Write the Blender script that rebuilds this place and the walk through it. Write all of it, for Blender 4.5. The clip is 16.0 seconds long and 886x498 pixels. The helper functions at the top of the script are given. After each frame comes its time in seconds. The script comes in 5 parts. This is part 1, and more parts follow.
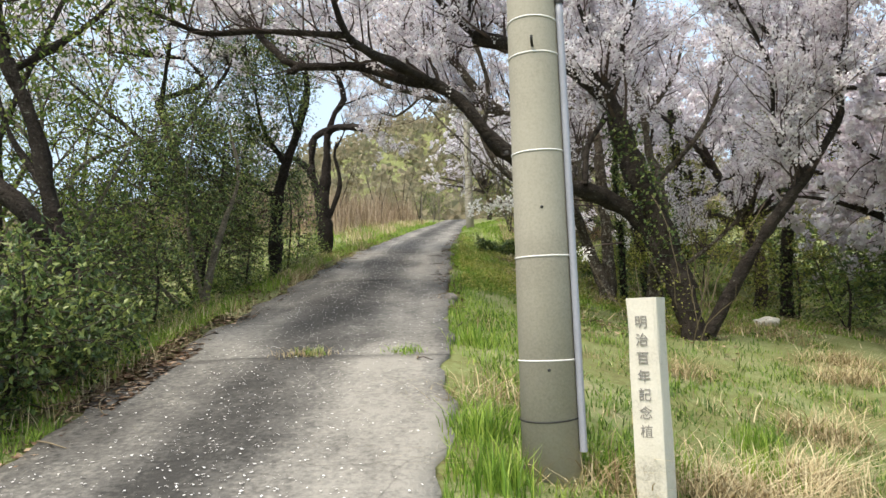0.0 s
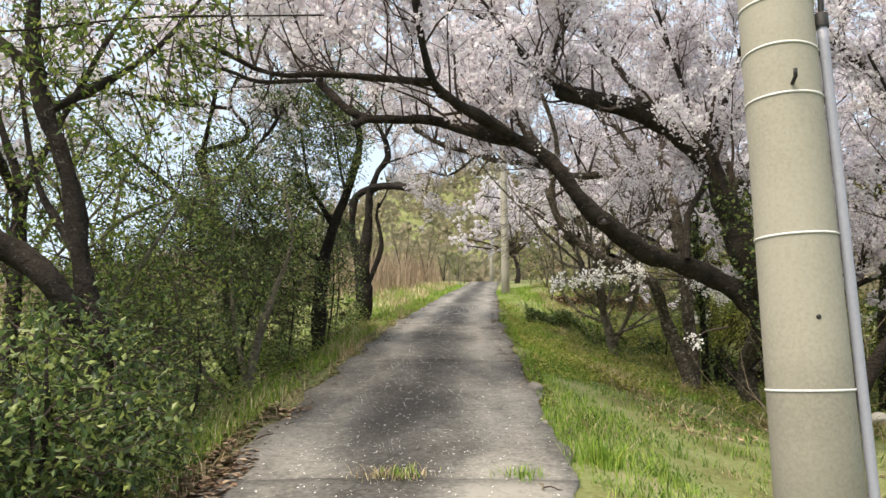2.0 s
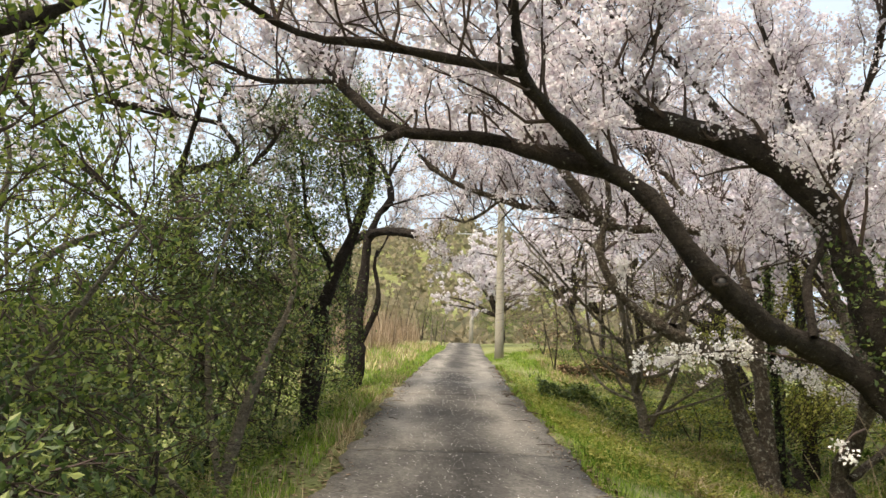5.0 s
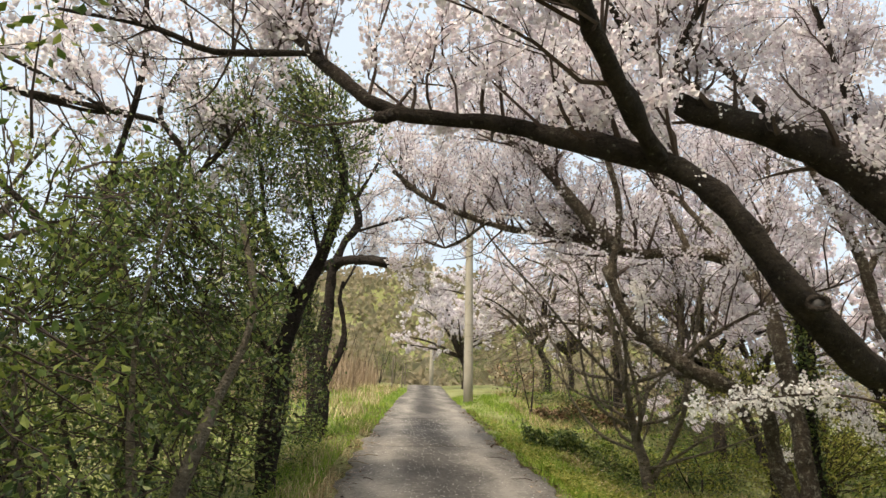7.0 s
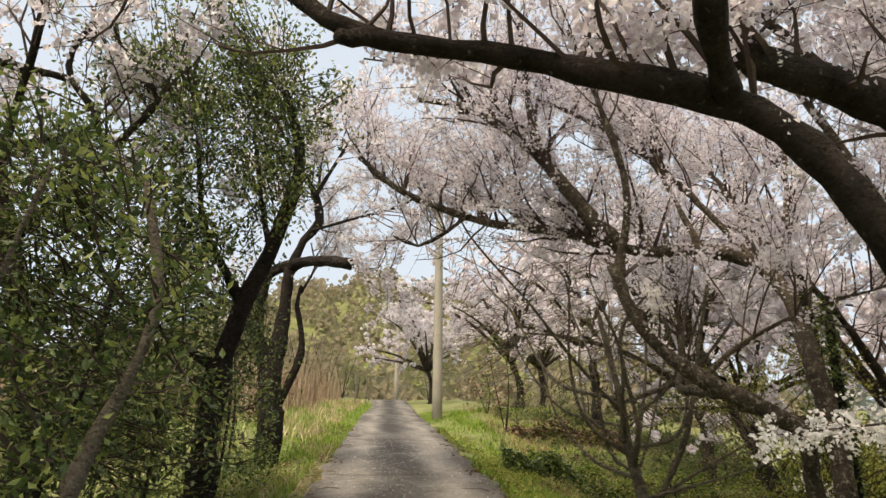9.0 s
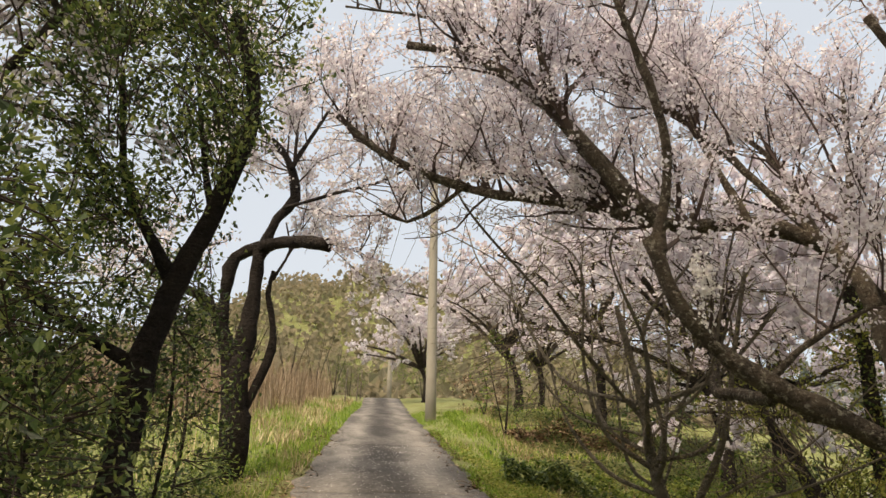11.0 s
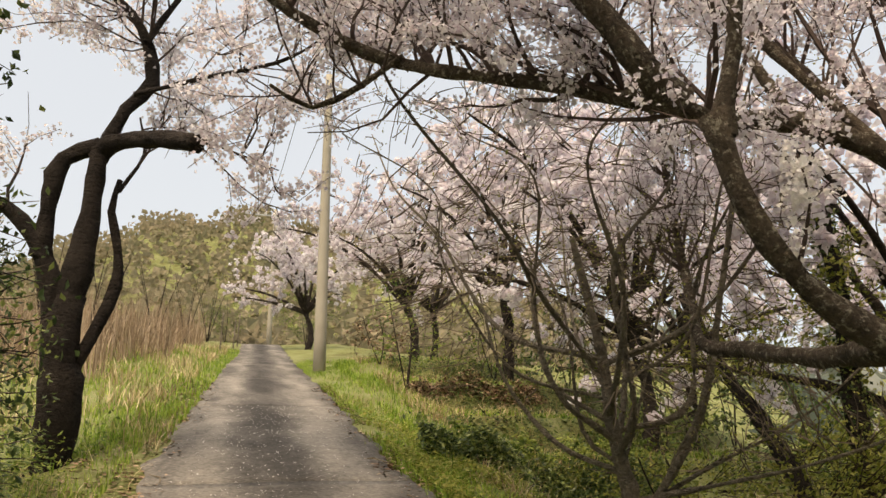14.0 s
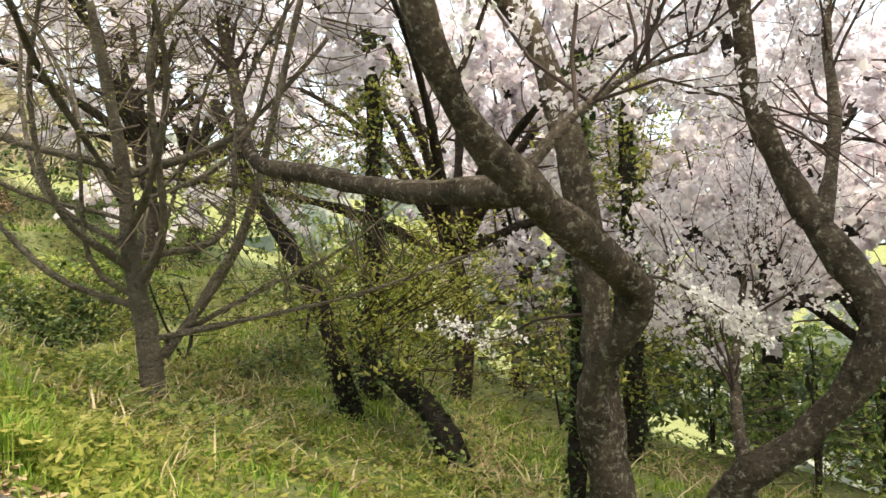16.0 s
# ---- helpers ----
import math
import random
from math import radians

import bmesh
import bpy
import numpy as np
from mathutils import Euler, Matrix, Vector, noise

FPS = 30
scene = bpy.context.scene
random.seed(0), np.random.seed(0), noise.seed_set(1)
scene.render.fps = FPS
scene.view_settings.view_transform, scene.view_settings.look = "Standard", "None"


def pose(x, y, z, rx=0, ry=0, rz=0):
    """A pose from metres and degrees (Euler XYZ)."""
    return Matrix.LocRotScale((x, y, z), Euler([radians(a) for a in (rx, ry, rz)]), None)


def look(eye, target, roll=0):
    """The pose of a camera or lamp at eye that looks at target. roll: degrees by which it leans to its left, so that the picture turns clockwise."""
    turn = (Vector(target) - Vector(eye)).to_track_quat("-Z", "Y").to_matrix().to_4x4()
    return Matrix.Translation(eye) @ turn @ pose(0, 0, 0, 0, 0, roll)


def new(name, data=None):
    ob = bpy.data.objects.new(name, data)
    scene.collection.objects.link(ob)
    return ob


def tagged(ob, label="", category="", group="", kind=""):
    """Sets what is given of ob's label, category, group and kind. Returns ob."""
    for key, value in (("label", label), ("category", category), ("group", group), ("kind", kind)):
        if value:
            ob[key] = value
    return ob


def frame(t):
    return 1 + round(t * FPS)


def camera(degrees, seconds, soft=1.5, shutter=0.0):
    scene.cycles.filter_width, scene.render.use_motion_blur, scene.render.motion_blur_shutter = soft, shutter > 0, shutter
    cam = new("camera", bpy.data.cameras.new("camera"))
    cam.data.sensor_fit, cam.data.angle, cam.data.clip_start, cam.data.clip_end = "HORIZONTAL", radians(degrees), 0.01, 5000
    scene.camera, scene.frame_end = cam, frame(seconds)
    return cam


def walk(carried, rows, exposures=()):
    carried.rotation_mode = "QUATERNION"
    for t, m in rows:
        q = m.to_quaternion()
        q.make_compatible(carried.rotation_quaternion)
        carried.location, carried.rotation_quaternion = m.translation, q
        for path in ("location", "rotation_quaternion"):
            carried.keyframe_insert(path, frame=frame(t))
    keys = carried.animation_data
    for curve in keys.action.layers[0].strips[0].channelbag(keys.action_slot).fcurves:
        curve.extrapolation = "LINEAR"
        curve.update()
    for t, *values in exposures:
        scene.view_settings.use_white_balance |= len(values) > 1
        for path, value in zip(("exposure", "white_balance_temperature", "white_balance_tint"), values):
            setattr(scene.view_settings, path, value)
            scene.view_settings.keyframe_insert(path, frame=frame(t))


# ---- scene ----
cam = camera(61.9, 16.0)
METRES, EYE, TILT, LEAN, TURN = 12.4, 1.55, 0.0, 0.0, 0.0
ROWS = [
    (0.0, 0.0, 0.0, 0.0, 0.18, 5.77, 1.81),
    (0.5, -0.0219, 0.0269, 0.0085, 2.9, 8.17, 1.06),
    (1.0, -0.0431, 0.0475, 0.0174, 3.58, 9.83, 0.68),
    (1.5, -0.0539, 0.0719, 0.0238, 2.5, 10.36, 0.39),
    (2.0, -0.065, 0.1026, 0.0312, 0.96, 10.34, 0.2),
    (2.5, -0.0802, 0.1303, 0.0364, -0.35, 10.21, -0.09),
    (3.0, -0.0935, 0.1582, 0.0416, -1.08, 10.41, -0.37),
    (3.5, -0.1053, 0.1843, 0.0451, -1.29, 11.0, -0.88),
    (4.0, -0.118, 0.2148, 0.0479, -1.35, 12.08, -1.48),
    (4.5, -0.1239, 0.2462, 0.0551, -1.5, 13.52, -1.98),
    (7.0, -0.1556, 0.4054, 0.0794, -5.44, 18.15, -1.18),
    (7.5, -0.1579, 0.4373, 0.0847, -6.34, 18.37, -0.92),
    (8.0, -0.1611, 0.4697, 0.0917, -7.03, 18.52, -0.73),
    (8.5, -0.1581, 0.4974, 0.097, -7.64, 18.83, -0.66),
    (9.0, -0.1541, 0.5228, 0.101, -8.15, 19.19, -0.59),
    (11.5, -0.1326, 0.6768, 0.1292, -8.66, 18.92, -0.8),
    (12.0, -0.1323, 0.7067, 0.133, -8.9, 18.94, -0.87),
    (12.5, -0.1359, 0.7363, 0.1401, -9.5, 18.87, -0.81),
    (13.0, -0.1337, 0.7675, 0.1475, -10.77, 18.35, -0.54),
    (13.5, -0.1343, 0.7978, 0.1521, -13.23, 17.09, -0.04),
    (14.0, -0.1307, 0.8321, 0.1562, -17.71, 14.82, 0.39),
    (14.5, -0.1199, 0.8624, 0.1616, -25.52, 10.01, 1.23),
    (15.0, -0.1159, 0.8912, 0.1649, -37.13, 5.77, 1.63),
    (15.5, -0.1099, 0.9149, 0.1676, -47.6, 2.3, 1.12),
    (16.0, -0.1, 0.938, 0.1721, -56.2, 0.0, 0.0),
]
EXPOSURES = [(0.0, 0.42, 7200, 9), (3.5, 0.48, 8100, 12), (4.5, 0.48, 8200, 12), (8.0, 0.25, 8600, 13), (12.5, 0.06, 9500, 17), (14.0, 0.15, 9700, 17), (14.5, 0.27, 9700, 16), (15.0, 0.65, 9300, 13), (15.5, 1.03, 8700, 9), (16.0, 1.22, 8400, 8)]
walk(cam, [(t, pose(0, 0, EYE, TILT, LEAN, TURN) @ pose(METRES * x, METRES * y, METRES * z, 90 + pitch, roll, yaw)) for t, x, y, z, yaw, pitch, roll in ROWS], EXPOSURES)

# ---- light ----
world = bpy.data.worlds.new("sky")
scene.world = world
world.use_nodes = True
wn = world.node_tree.nodes
sky = wn.new("ShaderNodeTexSky")
sky.sky_type, sky.sun_disc = "NISHITA", False
sky.sun_elevation, sky.sun_rotation = radians(61), radians(222)
sky.air_density, sky.dust_density, sky.ozone_density = 1.0, 5.0, 1.0
haze = wn.new("ShaderNodeMix")
haze.data_type = "RGBA"
haze.inputs[0].default_value = 0.62
haze.inputs[7].default_value = (5.1, 6.8, 9.2, 1)
world.node_tree.links.new(sky.outputs[0], haze.inputs[6])
world.node_tree.links.new(haze.outputs[2], wn["Background"].inputs[0])
wn["Background"].inputs[1].default_value = 0.15

sun = new("sun", bpy.data.lights.new("sun", "SUN"))
sun.data.energy, sun.data.angle, sun.data.color = 4.3, radians(44), (1.0, 0.97, 0.92)
sun.matrix_world = look((-20, -14, 56), (0, 8, 2))


# ---- materials ----
def material(name, colours, scale=3.0, fine=40.0, rough=0.8, bump=0.3, island=0.0, piece=0.0, through_light=0.0, relief=0.02, spec=0.3):
    """Colours: list of (place, rgb) along a noise ramp. Grain at two scales, bump, and variation by island or by object."""
    m = bpy.data.materials.new(name)
    m.use_nodes = True
    nt = m.node_tree
    n, link = nt.nodes, nt.links.new
    b = n["Principled BSDF"]
    b.inputs["Roughness"].default_value = rough
    b.inputs["Specular IOR Level"].default_value = spec
    co = n.new("ShaderNodeTexCoord")
    big, small = n.new("ShaderNodeTexNoise"), n.new("ShaderNodeTexNoise")
    big.inputs["Scale"].default_value, small.inputs["Scale"].default_value = scale, fine
    big.inputs["Detail"].default_value, small.inputs["Detail"].default_value = 6, 5
    small.inputs["Roughness"].default_value = 0.65
    link(co.outputs["Object"], big.inputs["Vector"])
    link(co.outputs["Object"], small.inputs["Vector"])
    mix = n.new("ShaderNodeMath")
    mix.operation = "MULTIPLY_ADD"
    mix.inputs[1].default_value = 0.55
    link(big.outputs[0], mix.inputs[0])
    part2 = n.new("ShaderNodeMath")
    part2.operation = "MULTIPLY"
    part2.inputs[1].default_value = 0.45
    link(small.outputs[0], part2.inputs[0])
    link(part2.outputs[0], mix.inputs[2])
    fac = mix.outputs[0]
    if island or piece:
        if island:
            rnd = n.new("ShaderNodeNewGeometry").outputs["Random Per Island"]
        else:
            rnd = n.new("ShaderNodeObjectInfo").outputs["Random"]
        amount = island or piece
        add = n.new("ShaderNodeMath")
        add.operation = "MULTIPLY_ADD"
        add.inputs[1].default_value = amount
        link(rnd, add.inputs[0])
        sub = n.new("ShaderNodeMath")
        sub.operation = "SUBTRACT"
        sub.inputs[1].default_value = amount / 2
        link(fac, sub.inputs[0])
        link(sub.outputs[0], add.inputs[2])
        fac = add.outputs[0]
    ramp = n.new("ShaderNodeValToRGB")
    el = ramp.color_ramp.elements
    while len(el) < len(colours):
        el.new(0.5)
    for e, (p, c) in zip(el, colours):
        e.position, e.color = p, (*c, 1)
    link(fac, ramp.inputs[0])
    link(ramp.outputs[0], b.inputs["Base Color"])
    if bump:
        bp = n.new("ShaderNodeBump")
        bp.inputs["Strength"].default_value, bp.inputs["Distance"].default_value = bump, relief
        link(small.outputs[0], bp.inputs["Height"])
        link(bp.outputs[0], b.inputs["Normal"])
    if through_light:
        tr = n.new("ShaderNodeBsdfTranslucent")
        link(ramp.outputs[0], tr.inputs[0])
        ms = n.new("ShaderNodeMixShader")
        ms.inputs[0].default_value = through_light
        link(b.outputs[0], ms.inputs[1])
        link(tr.outputs[0], ms.inputs[2])
        link(ms.outputs[0], n["Material Output"].inputs[0])
    return m


def bark_material(name, dark, mid, lichen, amount):
    """Bark: stretched dark ridges with pale lichen patches of a ragged outline."""
    m = material(name, [(0.3, dark), (0.62, mid)], scale=6, fine=45, rough=0.9, bump=1.0, relief=0.05, spec=0.15)
    nt = m.node_tree
    n, link = nt.nodes, nt.links.new
    ramp = next(k for k in n if k.type == "VALTORGB")
    rings = n.new("ShaderNodeTexNoise")
    rings.inputs["Scale"].default_value, rings.inputs["Detail"].default_value = 17, 4
    tall = n.new("ShaderNodeMapping")
    tall.inputs["Scale"].default_value = (0.55, 0.55, 1.6)
    soft = next(k for k in n if k.type == "BUMP")
    deep = n.new("ShaderNodeBump")
    deep.inputs["Strength"].default_value, deep.inputs["Distance"].default_value = 0.9, 0.12
    link(next(k for k in n if k.type == "TEX_COORD").outputs["Object"], tall.inputs["Vector"])
    link(tall.outputs[0], rings.inputs["Vector"])
    link(rings.outputs[0], deep.inputs["Height"])
    link(deep.outputs[0], soft.inputs["Normal"])
    spots = n.new("ShaderNodeTexNoise")
    spots.inputs["Scale"].default_value, spots.inputs["Detail"].default_value, spots.inputs["Roughness"].default_value = 21, 9, 0.74
    edge = n.new("ShaderNodeMapRange")
    edge.inputs[1].default_value, edge.inputs[2].default_value = 0.66 - amount * 0.3, 0.76 - amount * 0.3
    co = next(k for k in n if k.type == "TEX_COORD")
    link(co.outputs["Object"], spots.inputs["Vector"])
    link(spots.outputs[0], edge.inputs[0])
    mx = n.new("ShaderNodeMix")
    mx.data_type = "RGBA"
    mx.inputs[7].default_value = (*lichen, 1)
    link(edge.outputs[0], mx.inputs[0])
    link(ramp.outputs[0], mx.inputs[6])
    link(mx.outputs[2], n["Principled BSDF"].inputs["Base Color"])
    return m


BARK = bark_material("cherry_bark", (0.010, 0.008, 0.007), (0.066, 0.053, 0.043), (0.27, 0.27, 0.22), 0.22)
BARK_LICHEN = bark_material("lichen_bark", (0.025, 0.02, 0.016), (0.15, 0.12, 0.09), (0.37, 0.35, 0.28), 0.43)
BARK_DARK = bark_material("dark_bark", (0.011, 0.009, 0.008), (0.05, 0.041, 0.035), (0.13, 0.13, 0.10), 0.0)
BARK_PALE = bark_material("pale_bark", (0.10, 0.085, 0.065), (0.24, 0.21, 0.165), (0.33, 0.32, 0.26), 0.3)
TWIG = material("twig_bark", [(0.3, (0.03, 0.02, 0.018)), (0.7, (0.10, 0.07, 0.058))], 8, 60, 0.85, 0)
TWIG_TAN = material("twig_tan", [(0.3, (0.11, 0.085, 0.055)), (0.7, (0.25, 0.20, 0.13))], 8, 60, 0.85, 0)
TWIG_BROWN = material("twig_brown", [(0.3, (0.075, 0.056, 0.042)), (0.7, (0.19, 0.15, 0.11))], 8, 60, 0.85, 0)
CUT = material("cut_wood", [(0.3, (0.12, 0.07, 0.04)), (0.7, (0.42, 0.30, 0.18))], 12, 60, 0.8, 0.2)
PETAL = material("cherry_petal", [(0.2, (0.63, 0.56, 0.60)), (0.5, (0.79, 0.755, 0.79)), (0.8, (0.91, 0.895, 0.91))], 0.7, 25, 0.6, 0, island=0.8, through_light=0.64, spec=0.1)
PETAL_WHITE = material("white_petal", [(0.3, (0.80, 0.76, 0.74)), (0.7, (0.93, 0.92, 0.90))], 2, 25, 0.6, 0, island=0.6, through_light=0.35, spec=0.1)
LEAF_DARK = material("evergreen_leaf", [(0.25, (0.035, 0.062, 0.02)), (0.55, (0.105, 0.17, 0.05)), (0.8, (0.27, 0.32, 0.095))], 0.8, 30, 0.38, 0, island=0.8, through_light=0.42, spec=0.5)
LEAF_MID = material("undergrowth_leaf", [(0.25, (0.06, 0.11, 0.022)), (0.55, (0.16, 0.23, 0.055)), (0.8, (0.31, 0.36, 0.09))], 0.6, 30, 0.5, 0, island=0.8, through_light=0.42)
LEAF_YOUNG = material("young_leaf", [(0.25, (0.16, 0.20, 0.035)), (0.55, (0.30, 0.32, 0.07)), (0.8, (0.44, 0.42, 0.13))], 0.8, 30, 0.5, 0, island=0.8, through_light=0.5)
LEAF_DRY = material("dry_leaf", [(0.25, (0.08, 0.045, 0.025)), (0.55, (0.23, 0.14, 0.085)), (0.8, (0.42, 0.30, 0.20))], 1.5, 30, 0.8, 0, island=0.9)
GRASS = material("fresh_grass", [(0.2, (0.075, 0.15, 0.018)), (0.5, (0.18, 0.31, 0.04)), (0.8, (0.36, 0.45, 0.09))], 0.7, 20, 0.55, 0, island=0.6, through_light=0.35)
GRASS_DEEP = material("bank_grass", [(0.2, (0.05, 0.10, 0.016)), (0.5, (0.12, 0.215, 0.035)), (0.8, (0.27, 0.36, 0.075))], 0.9, 20, 0.6, 0, island=0.7, through_light=0.35)
GRASS_DRY = material("dry_grass", [(0.25, (0.26, 0.19, 0.10)), (0.55, (0.46, 0.37, 0.21)), (0.8, (0.62, 0.53, 0.34))], 0.7, 20, 0.75, 0, island=0.7, through_light=0.2)
REED = material("dry_reed", [(0.25, (0.17, 0.115, 0.075)), (0.55, (0.30, 0.22, 0.145)), (0.8, (0.42, 0.33, 0.235))], 0.3, 20, 0.8, 0, island=0.7, through_light=0.2)
HILLWOOD = material("hill_wood", [(0.3, (0.16, 0.17, 0.10)), (0.45, (0.27, 0.24, 0.155)), (0.6, (0.34, 0.29, 0.20)), (0.75, (0.40, 0.345, 0.26))], 0.05, 0.6, 0.9, 0, island=0.2, through_light=0.5)
CONCRETE = material("pole_concrete", [(0.25, (0.19, 0.175, 0.14)), (0.5, (0.31, 0.29, 0.235)), (0.75, (0.38, 0.36, 0.30))], 1.3, 70, 0.85, 0.12, relief=0.004)
STEEL_BAND = material("steel_band", [(0.3, (0.55, 0.54, 0.52)), (0.7, (0.75, 0.74, 0.72))], 10, 80, 0.4, 0)
CONDUIT = material("conduit_plastic", [(0.3, (0.24, 0.25, 0.29)), (0.7, (0.33, 0.34, 0.39))], 3, 60, 0.45, 0.05, spec=0.5)
BLACK = material("black_rubber", [(0.3, (0.012, 0.012, 0.012)), (0.7, (0.04, 0.038, 0.035))], 10, 80, 0.6, 0)
STONE = material("marker_granite", [(0.3, (0.26, 0.24, 0.20)), (0.45, (0.52, 0.49, 0.42)), (0.75, (0.64, 0.61, 0.53))], 5, 90, 0.85, 0.3, relief=0.006)
ENGRAVED = material("engraved_ink", [(0.3, (0.16, 0.15, 0.14)), (0.7, (0.30, 0.28, 0.25))], 20, 90, 0.9, 0)
ROCK = material("edge_rock", [(0.3, (0.09, 0.08, 0.07)), (0.7, (0.28, 0.25, 0.22))], 8, 60, 0.9, 0.5)
# Blue-grey of distance haze is baked into the mountain colour.
FAR_HAZED = material("hazed_mountain", [(0.3, (0.20, 0.27, 0.33)), (0.7, (0.30, 0.37, 0.42))], 0.01, 0.2, 1.0, 0)
# Woods seen through haze: the greying is painted into these greens.
VALLEY_HAZED = material("hazed_valley_wood", [(0.3, (0.15, 0.19, 0.17)), (0.5, (0.23, 0.26, 0.23)), (0.75, (0.33, 0.33, 0.30))], 0.04, 0.5, 0.95, 0, island=0.3, through_light=0.4)
PYLON_STEEL = material("pylon_steel", [(0.3, (0.36, 0.38, 0.40)), (0.7, (0.46, 0.48, 0.5))], 1, 10, 0.6, 0)


def ground_material():
    """Soil and litter with moss-green and straw patches."""
    m = material("ground_soil", [(0.3, (0.09, 0.075, 0.045)), (0.44, (0.15, 0.155, 0.06)), (0.54, (0.175, 0.205, 0.085)), (0.68, (0.30, 0.26, 0.165))], 1.3, 16, 0.95, 0.8, relief=0.05, spec=0.1)
    return m


def road_material():
    """Old worn concrete paving: pale wheel tracks, a dark mossy middle, blotches, fine aggregate and hair cracks."""
    m = material("road_concrete", [(0.34, (0.038, 0.036, 0.033)), (0.5, (0.105, 0.099, 0.09)), (0.7, (0.255, 0.24, 0.212))], 1.8, 26, 0.9, 0.8, relief=0.015, spec=0.25)
    nt = m.node_tree
    n, link = nt.nodes, nt.links.new
    ramp = next(k for k in n if k.type == "VALTORGB")
    stretch = n.new("ShaderNodeMapping")
    stretch.inputs["Scale"].default_value = (1.0, 0.28, 1.0)
    big = next(k for k in n if k.type == "TEX_NOISE")
    link(big.inputs["Vector"].links[0].from_socket, stretch.inputs["Vector"])
    link(stretch.outputs[0], big.inputs["Vector"])
    attr = n.new("ShaderNodeAttribute")
    attr.attribute_name = "wear"
    add = n.new("ShaderNodeMath")
    add.operation = "ADD"
    link(ramp.inputs[0].links[0].from_socket, add.inputs[0])
    link(attr.outputs["Fac"], add.inputs[1])
    grit = n.new("ShaderNodeTexNoise")
    grit.inputs["Scale"].default_value, grit.inputs["Detail"].default_value, grit.inputs["Roughness"].default_value = 7.0, 9, 0.82
    link(next(k for k in n if k.type == "TEX_COORD").outputs["Object"], grit.inputs["Vector"])
    worn = n.new("ShaderNodeMath")
    worn.operation = "MULTIPLY_ADD"
    worn.inputs[1].default_value = 0.42
    link(grit.outputs[0], worn.inputs[0])
    link(add.outputs[0], worn.inputs[2])
    level = n.new("ShaderNodeMath")
    level.operation = "SUBTRACT"
    level.inputs[1].default_value = 0.215
    link(worn.outputs[0], level.inputs[0])
    link(level.outputs[0], ramp.inputs[0])
    crack = n.new("ShaderNodeTexVoronoi")
    crack.feature = "DISTANCE_TO_EDGE"
    crack.inputs["Scale"].default_value = 0.55
    co = next(k for k in n if k.type == "TEX_COORD")
    warp = n.new("ShaderNodeTexNoise")
    warp.inputs["Scale"].default_value, warp.inputs["Detail"].default_value = 2.5, 6
    vadd = n.new("ShaderNodeMix")
    vadd.data_type = "VECTOR"
    vadd.inputs[0].default_value = 0.25
    link(co.outputs["Object"], warp.inputs["Vector"])
    link(co.outputs["Object"], vadd.inputs[4])
    link(warp.outputs["Color"], vadd.inputs[5])
    link(vadd.outputs[1], crack.inputs["Vector"])
    line = n.new("ShaderNodeMapRange")
    line.inputs[1].default_value, line.inputs[2].default_value = 0.0, 0.005
    line.inputs[3].default_value, line.inputs[4].default_value = 0.7, 1.0
    link(crack.outputs["Distance"], line.inputs[0])
    mul = n.new("ShaderNodeMix")
    mul.data_type, mul.blend_type = "RGBA", "MULTIPLY"
    mul.inputs[0].default_value = 1.0
    link(ramp.outputs[0], mul.inputs[6])
    link(line.outputs[0], mul.inputs[7])
    link(mul.outputs[2], n["Principled BSDF"].inputs["Base Color"])
    return m


SOIL, ROAD = ground_material(), road_material()
R = np.random.default_rng(7)


# ---- mesh helpers ----
def shape(name, verts, faces, mat, parent=None, base=(0, 0, 0), label="", smooth=True):
    """One mesh object from arrays: faces is an (n, 3) or (n, 4) array or a list of such."""
    me = bpy.data.meshes.new(name)
    v = np.asarray(verts, np.float32) - np.asarray(base, np.float32)
    groups = faces if isinstance(faces, list) else [faces]
    groups = [np.asarray(g, np.int32) for g in groups if len(g)]
    me.vertices.add(len(v))
    me.vertices.foreach_set("co", v.ravel())
    loops = np.concatenate([g.ravel() for g in groups])
    sizes = np.concatenate([np.full(len(g), g.shape[1], np.int32) for g in groups])
    me.loops.add(len(loops))
    me.loops.foreach_set("vertex_index", loops)
    me.polygons.add(len(sizes))
    me.polygons.foreach_set("loop_start", (np.cumsum(sizes) - sizes).astype(np.int32))
    me.polygons.foreach_set("use_smooth", np.full(len(sizes), smooth))
    me.materials.append(mat)
    me.update(calc_edges=True)
    me.validate()
    ob = new(name, me)
    if parent:
        ob.parent = parent
    if label:
        tagged(ob, label)
    return ob


def part(name, bm, mat, parent=None, label="", smooth=False):
    me = bpy.data.meshes.new(name)
    for f in bm.faces:
        f.smooth = smooth
    bm.to_mesh(me)
    bm.free()
    me.materials.append(mat)
    ob = new(name, me)
    if parent:
        ob.parent = parent
    if label:
        tagged(ob, label)
    return ob


def root(name, place, label, category, group=""):
    e = new(name)
    e.empty_display_size = 0.2
    e.location = place
    return tagged(e, label, category, group)


